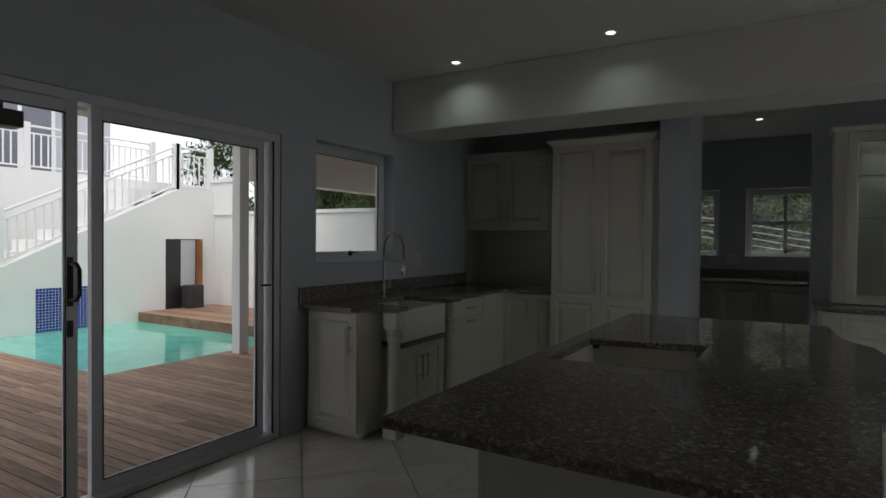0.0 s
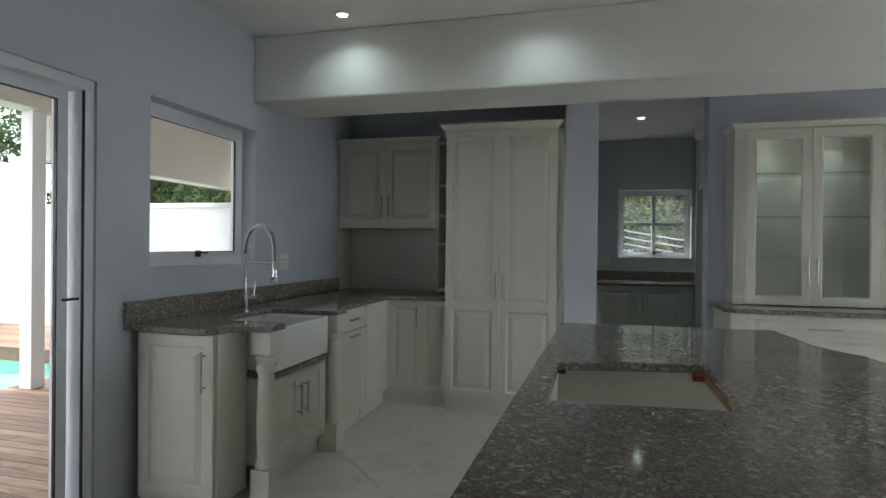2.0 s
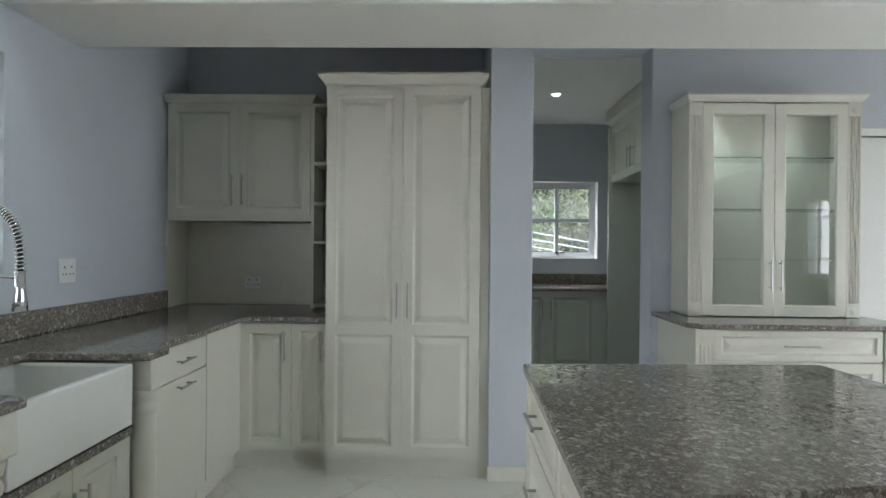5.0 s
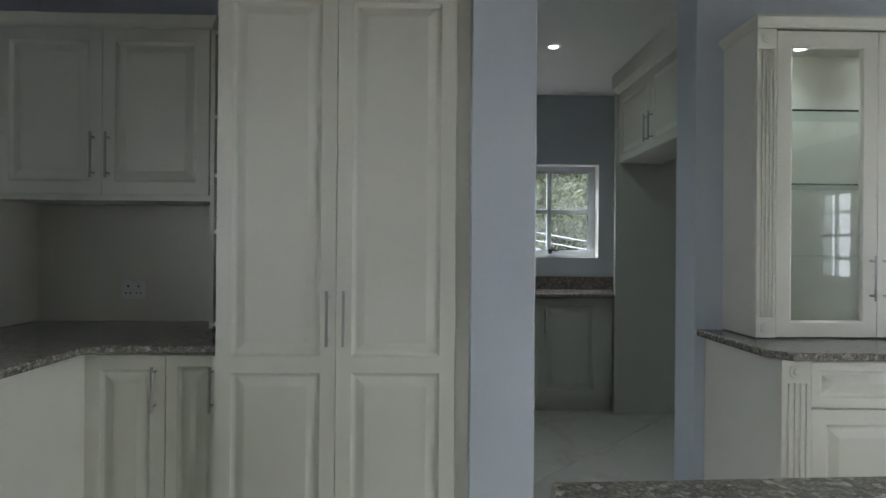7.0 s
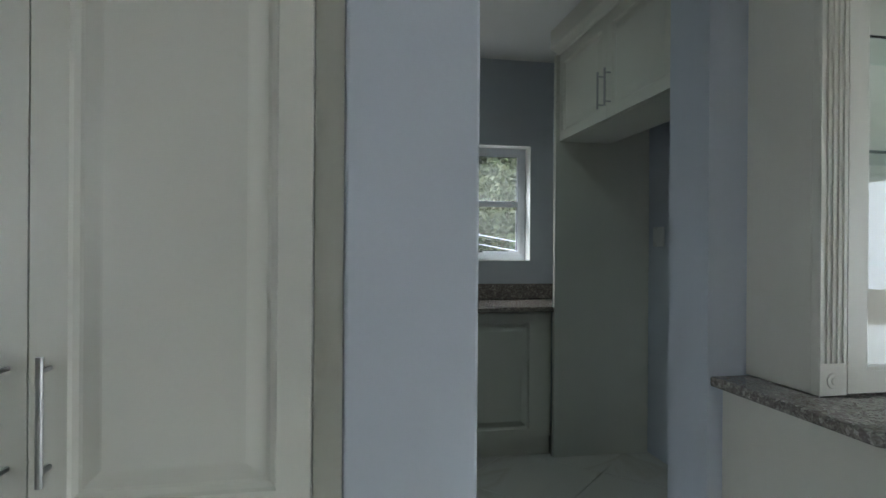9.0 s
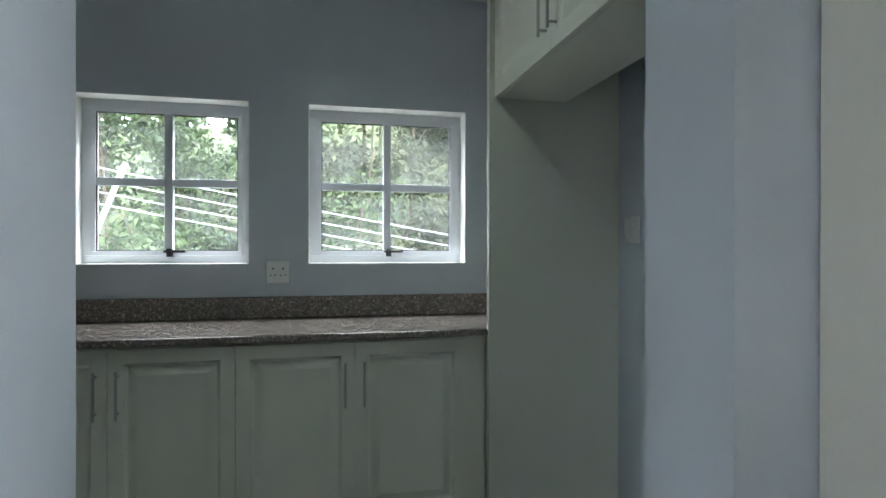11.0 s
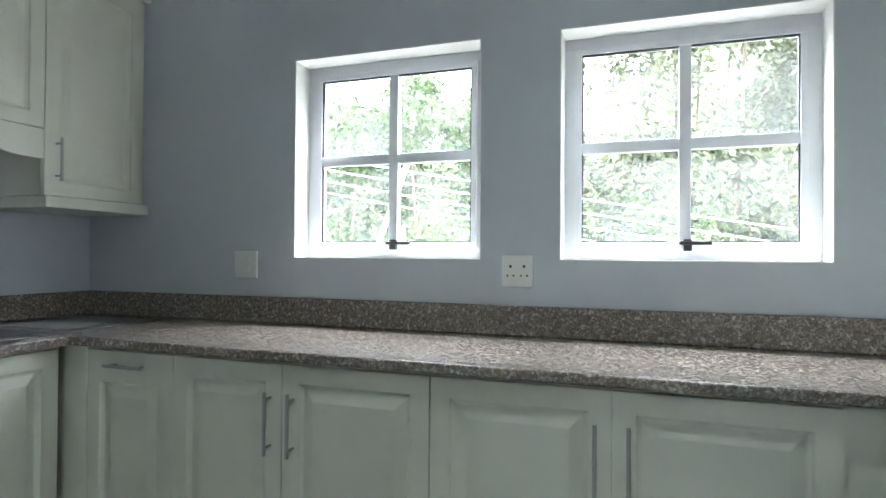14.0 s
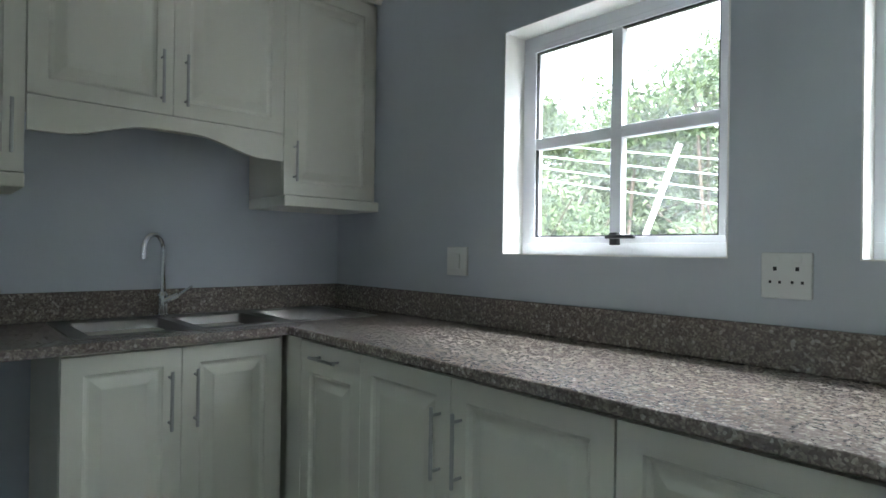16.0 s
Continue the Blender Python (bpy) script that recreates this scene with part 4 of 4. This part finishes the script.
# No hole here: black sheet paints the shade inside, grey patch its paler wall.
boxes("opening", [(-0.003, 0.004, 0, 0.62, 0.0, 1.27)], M_BLACK, nd)
boxes("inner_wall_patch", [(0.004, 0.007, 0.30, 0.60, 0.4, 1.25)], M_GREYWALL, nd)
boxes("leaf", [(0.0, 0.14, 0.62, 0.665, 0.0, 1.27)], M_TIMBER, nd, 0.004)
boxes("bin", [(0.02, 0.3, 0.30, 0.58, 0.0, 0.42)], M_RUBBER, nd, 0.02)
tagged(boxes("wall_upper", [(-11.6, -11.4, -6, 10, -0.5, 2.58), (-11.4, -9.5, 6.0, 7.5, -0.5, 2.24)], M_OUTWALL), "white rendered retaining wall behind stair", "wall", kind="structure")
tagged(boxes("wall_garden", [(-9.5, -2.9, 7.5, 7.7, -0.5, 1.82), (-9.55, -2.9, 7.46, 7.74, 1.82, 1.88), (-9.5, -8.6, 7.49, 7.71, 1.88, 2.45), (-9.55, -8.55, 7.45, 7.75, 2.45, 2.52)], M_OUTWALL), "white rendered garden wall with coping", "wall", kind="structure")
boxes("facade", [(-16, -15.6, -8, 9.0, -0.5, 9)], M_GREYWALL)
tagged(bpy.data.objects["facade"], "pale grey upper house facade", "facade", kind="structure")
house = tagged(empty("upper_house", pose(-15.6, 0, 2.3)), "white upper house front with grey windows", "house")
for y in (0.2, 3.2, 6.1):
    boxes("window", [(0.0, 0.05, y, y + 1.4, 0.3, 2.6)], M_FARGLASS, house)
    boxes("frame", [(0.05, 0.08, y - 0.08, y, 0.2, 2.7), (0.05, 0.08, y + 1.4, y + 1.48, 0.2, 2.7), (0.05, 0.08, y + 0.66, y + 0.74, 0.2, 2.7)], M_FRAME, house)


def railing(name, x, pts, h=0.78, gap=0.115):
    """Posts, rails and upright bars along a line of (y, z) footings."""
    top = tagged(empty(name, pose(x, 0, 0)), "white painted metal railing with upright bars", "railing", "white railings")
    bars, rails = bmesh.new(), bmesh.new()
    for (ya, za), (yb2, zb) in zip(pts, pts[1:]):
        for o in (0.07, h - 0.13, h):
            add_rod(rails, (0, ya, za + o), (0, yb2, zb + o), 0.022 if o == h else 0.016, 6)
        n = max(1, int(abs(yb2 - ya) / gap))
        for i in range(1, n):
            f = i / n
            y, z = ya + (yb2 - ya) * f, za + (zb - za) * f
            add_box(bars, -0.011, 0.011, y - 0.011, y + 0.011, z + 0.07, z + h - 0.13)
    for y, z in pts:
        add_box(rails, -0.05, 0.05, y - 0.05, y + 0.05, z, z + h + 0.06)
    obj("rail", rails, M_OUTWALL, top), obj("bar", bars, M_OUTWALL, top)


railing("stair_railing", -9.4, [(2.2, 0.1), (3.94, 0.93), (5.35, 1.61), (6.715, 2.27)])
railing("landing_railing", -9.4, [(6.75, 2.27), (7.45, 2.27)])
railing("terrace_railing", 8.8, [(-1.5, 0.0), (0.5, 0.0), (2.5, 0.0), (4.5, 0.0), (6.3, 0.0)], 1.0)
railing("balcony_railing", -11.5, [(-3.0, 2.58), (0.6, 2.58), (2.8, 2.58), (5.2, 2.58), (7.6, 2.58)], 0.80)
tagged(boxes("terrace_floor", [(-15.6, -11.6, -8, 9, 2.2, 2.3)], M_OUTWALL), "raised balcony floor", "floor", kind="structure")
steps = tagged(empty("outside_stair", pose(-9.5, 0, 0)), "white outside stair climbing beside wall", "stair")
for i in range(13):
    boxes("step", [(-0.9, 0.0, 2.0 + 0.36 * i, 2.36 + 0.36 * i, -0.3, 0.174 * (i + 0.6))], M_OUTWALL, steps)
# covered patio
tagged(boxes("patio_roof", [(-5.75, -2.9, -4, 7.46, 2.80, 2.95), (-5.75, -2.9, 7.46, 8.3, 2.80, 2.95)], M_SOFFIT), "cream soffit over the pool deck", "ceiling", kind="structure")
tagged(boxes("patio_beam", [(-5.62, -5.38, -4, 5.1, 2.54, 2.80), (-5.62, -5.38, 5.1, 8.3, 2.10, 2.80)], M_SOFFIT, bevel=0.006), "cream beam at the patio edge", "beam", kind="structure")
pp = tagged(empty("patio_post", pose(-5.52, 4.95, -0.05)), "white square patio roof post", "post")
boxes("shaft", [(-0.07, 0.07, -0.07, 0.07, 0.0, 2.59)], M_OUTWALL, pp, 0.006)
ws = tagged(empty("wall_speaker", pose(-5.35, 2.35, 2.28)), "dark grey box lamp under patio beam", "lamp")
boxes("case", [(-0.1, 0.1, -0.14, 0.14, 0.0, 0.14)], M_RUBBER, ws, 0.01)
boxes("bracket", [(-0.02, 0.02, -0.02, 0.02, 0.14, 0.26)], M_RUBBER, ws)

# planting
def foliage(name, label, blobs, count, size, mat, seed, trunks=()):
    rng = random.Random(seed)
    verts, faces = [], []
    for _ in range(count):
        cx, cy, cz, r = rng.choice(blobs)
        while True:
            p = Vector((rng.uniform(-1, 1), rng.uniform(-1, 1), rng.uniform(-1, 1)))
            if 0.35 < p.length < 1:
                break
        c = Vector((cx, cy, cz)) + p * r * (0.75 + 0.5 * noise.noise(p * 2.3 + Vector((cx, cy, cz))))
        u = Vector((rng.gauss(0, 1), rng.gauss(0, 1), rng.gauss(0, 1))).normalized()
        v = u.cross(Vector((rng.gauss(0, 1), rng.gauss(0, 1), rng.gauss(0, 1)))).normalized()
        s = size * rng.uniform(0.5, 1.5)
        k = len(verts)
        verts += [c - u * s, c + v * s * 0.38 + u * s * 0.1, c + u * s, c - v * s * 0.38 + u * s * 0.1]
        faces.append((k, k + 1, k + 2, k + 3))
    me = bpy.data.meshes.new("leaves")
    me.from_pydata([tuple(v) for v in verts], [], faces)
    me.materials.append(mat)
    top = tagged(empty(name, pose(0, 0, 0)), label, "tree")
    lv = tagged(new("leaves", me), kind="stuff")
    lv.parent = top
    bm = bmesh.new()
    for a, b, r in trunks:
        add_rod(bm, a, b, r, 8)
    if trunks:
        obj("branch", bm, M_BARK, top)
    return top


def grove(name, label, x0, x1, y0, y1, z0, z1, n, count, size, mat, seed, slope=0.0):
    rng = random.Random(seed)
    blobs, trunks = [], []
    for _ in range(n):
        x, y = rng.uniform(x0, x1), rng.uniform(y0, y1)
        z = rng.uniform(z0, z1) + slope * (x - x0)
        blobs.append((x, y, z, rng.uniform(0.55, 1.25)))
        base_pt = (x + rng.uniform(-0.5, 0.5), y + rng.uniform(0, 0.5), -1.5)
        girth = rng.uniform(0.012, 0.03)
        if _ % 3 == 0:
            trunks.append((base_pt, (x, y, z), girth))
        for _k in range(3):
            trunks.append(((x, y, z), (x + rng.uniform(-0.9, 0.9), y + rng.uniform(-0.5, 0.5), z + rng.uniform(-0.4, 1.0)), 0.009))
    return foliage(name, label, blobs, count, size, mat, seed, trunks)


def hillside():
    """A planted slope behind the house, higher towards the east."""
    bm = bmesh.new()
    nx, ny = 60, 24
    grid = []
    for j in range(ny + 1):
        row = []
        for i in range(nx + 1):
            x, y = -22 + 44 * i / nx, 13.5 + 16 * j / ny
            f = j / ny
            top_z = 4.0 + 4.5 / (1 + math.exp(-(x - 1.0) * 0.8))
            z = -2.0 + (top_z + 2.0) * min(1, f * 2.2) + 0.5 * noise.noise(Vector((x * 0.6, y * 0.6, 0)))
            row.append(bm.verts.new((x, y, z)))
        grid.append(row)
    for a, c in zip(grid, grid[1:]):
        for i in range(nx):
            bm.faces.new((a[i], a[i + 1], c[i + 1], c[i]))
    tagged(obj("hillside", bm, M_SLOPE, smooth=True), "overgrown green hillside behind the house", "hillside", kind="structure")


M_SLOPE = painted("overgrown_slope", (0.09, 0.12, 0.05), 0.9, 14, 2.2, 0.6, 1.0, 0.08)
hillside()
grove("shrub_bank", "dense green shrubs on the bank outside pantry", -9.0, 7.0, 12.5, 14.5, -1.5, 1.9, 130, 120000, 0.05, M_LEAF, 3)
grove("tree_clump", "tall pale green trees behind pantry windows", -0.5, 8.0, 13.0, 16.0, 0.5, 6.0, 120, 150000, 0.055, M_LEAF2, 5)
grove("tree_clump", "loose green trees behind pantry windows", -11.0, -0.5, 14.0, 17.0, 0.3, 3.9, 85, 110000, 0.06, M_LEAF, 7)
grove("hillside_shrubs", "green shrubs above the garden wall", -15.0, -6.0, 10.5, 13.0, 1.6, 4.5, 50, 40000, 0.06, M_LEAF, 11)
bm = bmesh.new()
for k in range(4):
    for i in range(12):
        xa, xb = -7.5 + 12.0 * i / 12, -7.5 + 12.0 * (i + 1) / 12
        drop = lambda x: 1.69 - 0.11 * k - 0.19 * (x + 0.354) + 0.004 * (x + 1.5) ** 2
        add_rod(bm, (xa, 10.8 + 0.05 * k, drop(xa)), (xb, 10.8 + 0.05 * k, drop(xb)), 0.006, 5)
tagged(obj("overhead_wires", bm, M_GREYWALL), "pale overhead wires crossing the garden", "wire")

bm = bmesh.new()
add_rod(bm, (-2.98, 10.7, -1.0), (-1.79, 10.7, 2.05), 0.024, 8)
tagged(obj("garden_pole", bm, M_OUTWALL), "slim leaning white garden pole", "pole")

# ---------------------------------------------------------------- countable pieces: floor tiles, deck planks, mosaic
def clip(poly, axis, limit, sign):
    """The part of a polygon on one side of a line along x or y."""
    out = []
    for a, c in zip(poly, poly[1:] + poly[:1]):
        da, dc = sign * (a[axis] - limit), sign * (c[axis] - limit)
        if da >= 0:
            out.append(a)
        if da * dc < 0:
            f = da / (da - dc)
            out.append((a[0] + (c[0] - a[0]) * f, a[1] + (c[1] - a[1]) * f))
    return out


def floor_tiles():
    s, g = 0.60, 0.004
    c = math.cos(radians(45))
    h = s / 2 - g / 2
    bm = bmesh.new()
    add_box(bm, -h, h, -h, h, -0.01, 0.0)
    bmesh.ops.bevel(bm, geom=[e for e in bm.edges if all(v.co.z > -0.001 for v in e.verts)], offset=0.0015, segments=1, affect="EDGES")
    me = bpy.data.meshes.new("tile")
    bm.to_mesh(me), bm.free()
    me.materials.append(M_TILE)
    fl = bpy.data.objects["floor"]
    r = h * math.sqrt(2)
    for xa, xb, ya, yb in ((-2.72, 4.5, -3.2, 5.93), (-2.38, 1.29, 5.931, 8.09)):
        for i in range(-14, 20):
            for j in range(-14, 20):
                x, y = (i - j) * s * c, (i + j) * s * c
                poly = [(x + r, y), (x, y + r), (x - r, y), (x, y - r)]
                cut_poly = poly
                for axis, limit, sign in ((0, xa, 1), (0, xb, -1), (1, ya, 1), (1, yb, -1)):
                    cut_poly = clip(cut_poly, axis, limit, sign) if cut_poly else []
                if len(cut_poly) < 3:
                    continue
                if cut_poly == poly:
                    t = new("tile", me)
                    t.matrix_world = pose(x, y, 0.0, 0, 0, 45)
                else:
                    bm = bmesh.new()
                    lo = [bm.verts.new((u, v, -0.0098)) for u, v in cut_poly]
                    hi = [bm.verts.new((u, v, 0.0)) for u, v in cut_poly]
                    bm.faces.new(hi), bm.faces.new(lo[::-1])
                    for k in range(len(lo)):
                        q = (k + 1) % len(lo)
                        bm.faces.new((lo[k], lo[q], hi[q], hi[k]))
                    t = obj("tile", bm, M_TILE)
                t.parent = fl


floor_tiles()


def deck():
    d = tagged(boxes("deck", [(-5.74, -2.91, -4, 7.4, -0.3, -0.082), (-9.28, -5.74, -4, 3.42, -0.3, -0.082)], M_BLACK), "weathered hardwood pool deck", "deck", kind="structure")
    rng = random.Random(4)
    cache = {}

    def plank(x0, x1, y, w, z):
        key = (round(x1 - x0, 3), w)
        if key not in cache:
            bm = bmesh.new()
            add_box(bm, 0, x1 - x0, 0, w, -0.024, 0)
            bmesh.ops.bevel(bm, geom=[e for e in bm.edges if all(v.co.z > -0.001 for v in e.verts)], offset=0.003, segments=1, affect="EDGES")
            me = bpy.data.meshes.new("plank")
            bm.to_mesh(me), bm.free()
            me.materials.append(M_DECK)
            cache[key] = me
        p = new("plank", cache[key])
        p.location = (x0, y, z)
        p.parent = d

    y = -1.0
    while y < 7.3:
        x_end = -9.28 if y < 3.33 else -5.74
        x = -2.92 - rng.choice((0.8, 1.4, 2.0))
        plank(x, -2.92, y, 0.086, -0.05)
        while x > x_end + 0.01:
            nx = max(x_end, x - 2.2)
            plank(nx, x - 0.003, y, 0.086, -0.05)
            x = nx
        y += 0.092
    pl = tagged(boxes("deck_platform", [(-9.28, -5.9, 5.98, 7.44, -0.3, 0.055)], M_BLACK), "raised hardwood platform by the pool", "deck", kind="structure")
    yy = 5.96
    while yy < 7.4:
        p = new("plank", cache[next(iter(cache))])
        bmx = (9.28 - 5.9)
        p.scale = (bmx / max(v.co.x for v in p.data.vertices), 1, 1)
        p.location = (-9.28, yy, 0.082)
        p.parent = pl
        yy += 0.092
    tagged(boxes("platform_edge", [(-9.28, -5.9, 5.935, 5.957, -0.08, 0.08)], M_DECK, bevel=0.003), "hardwood fascia of platform", "trim", kind="structure")


deck()


def mosaic():
    panel = tagged(boxes("mosaic_panel", [(-9.298, -9.290, 4.36, 5.18, -0.07, 0.60)], M_PLASTIC), "cobalt blue mosaic panel above the pool", "tile panel", kind="structure")
    bm = bmesh.new()
    n = 15
    for i in range(n + 3):
        for j in range(n):
            y, z = 4.365 + i * 0.0452, -0.065 + j * 0.0442
            add_box(bm, -9.291, -9.285, y, y + 0.036, z, z + 0.036)
    t = obj("mosaic_tiles", bm, M_MOSAIC, panel)
    tagged(t, kind="stuff")


mosaic()
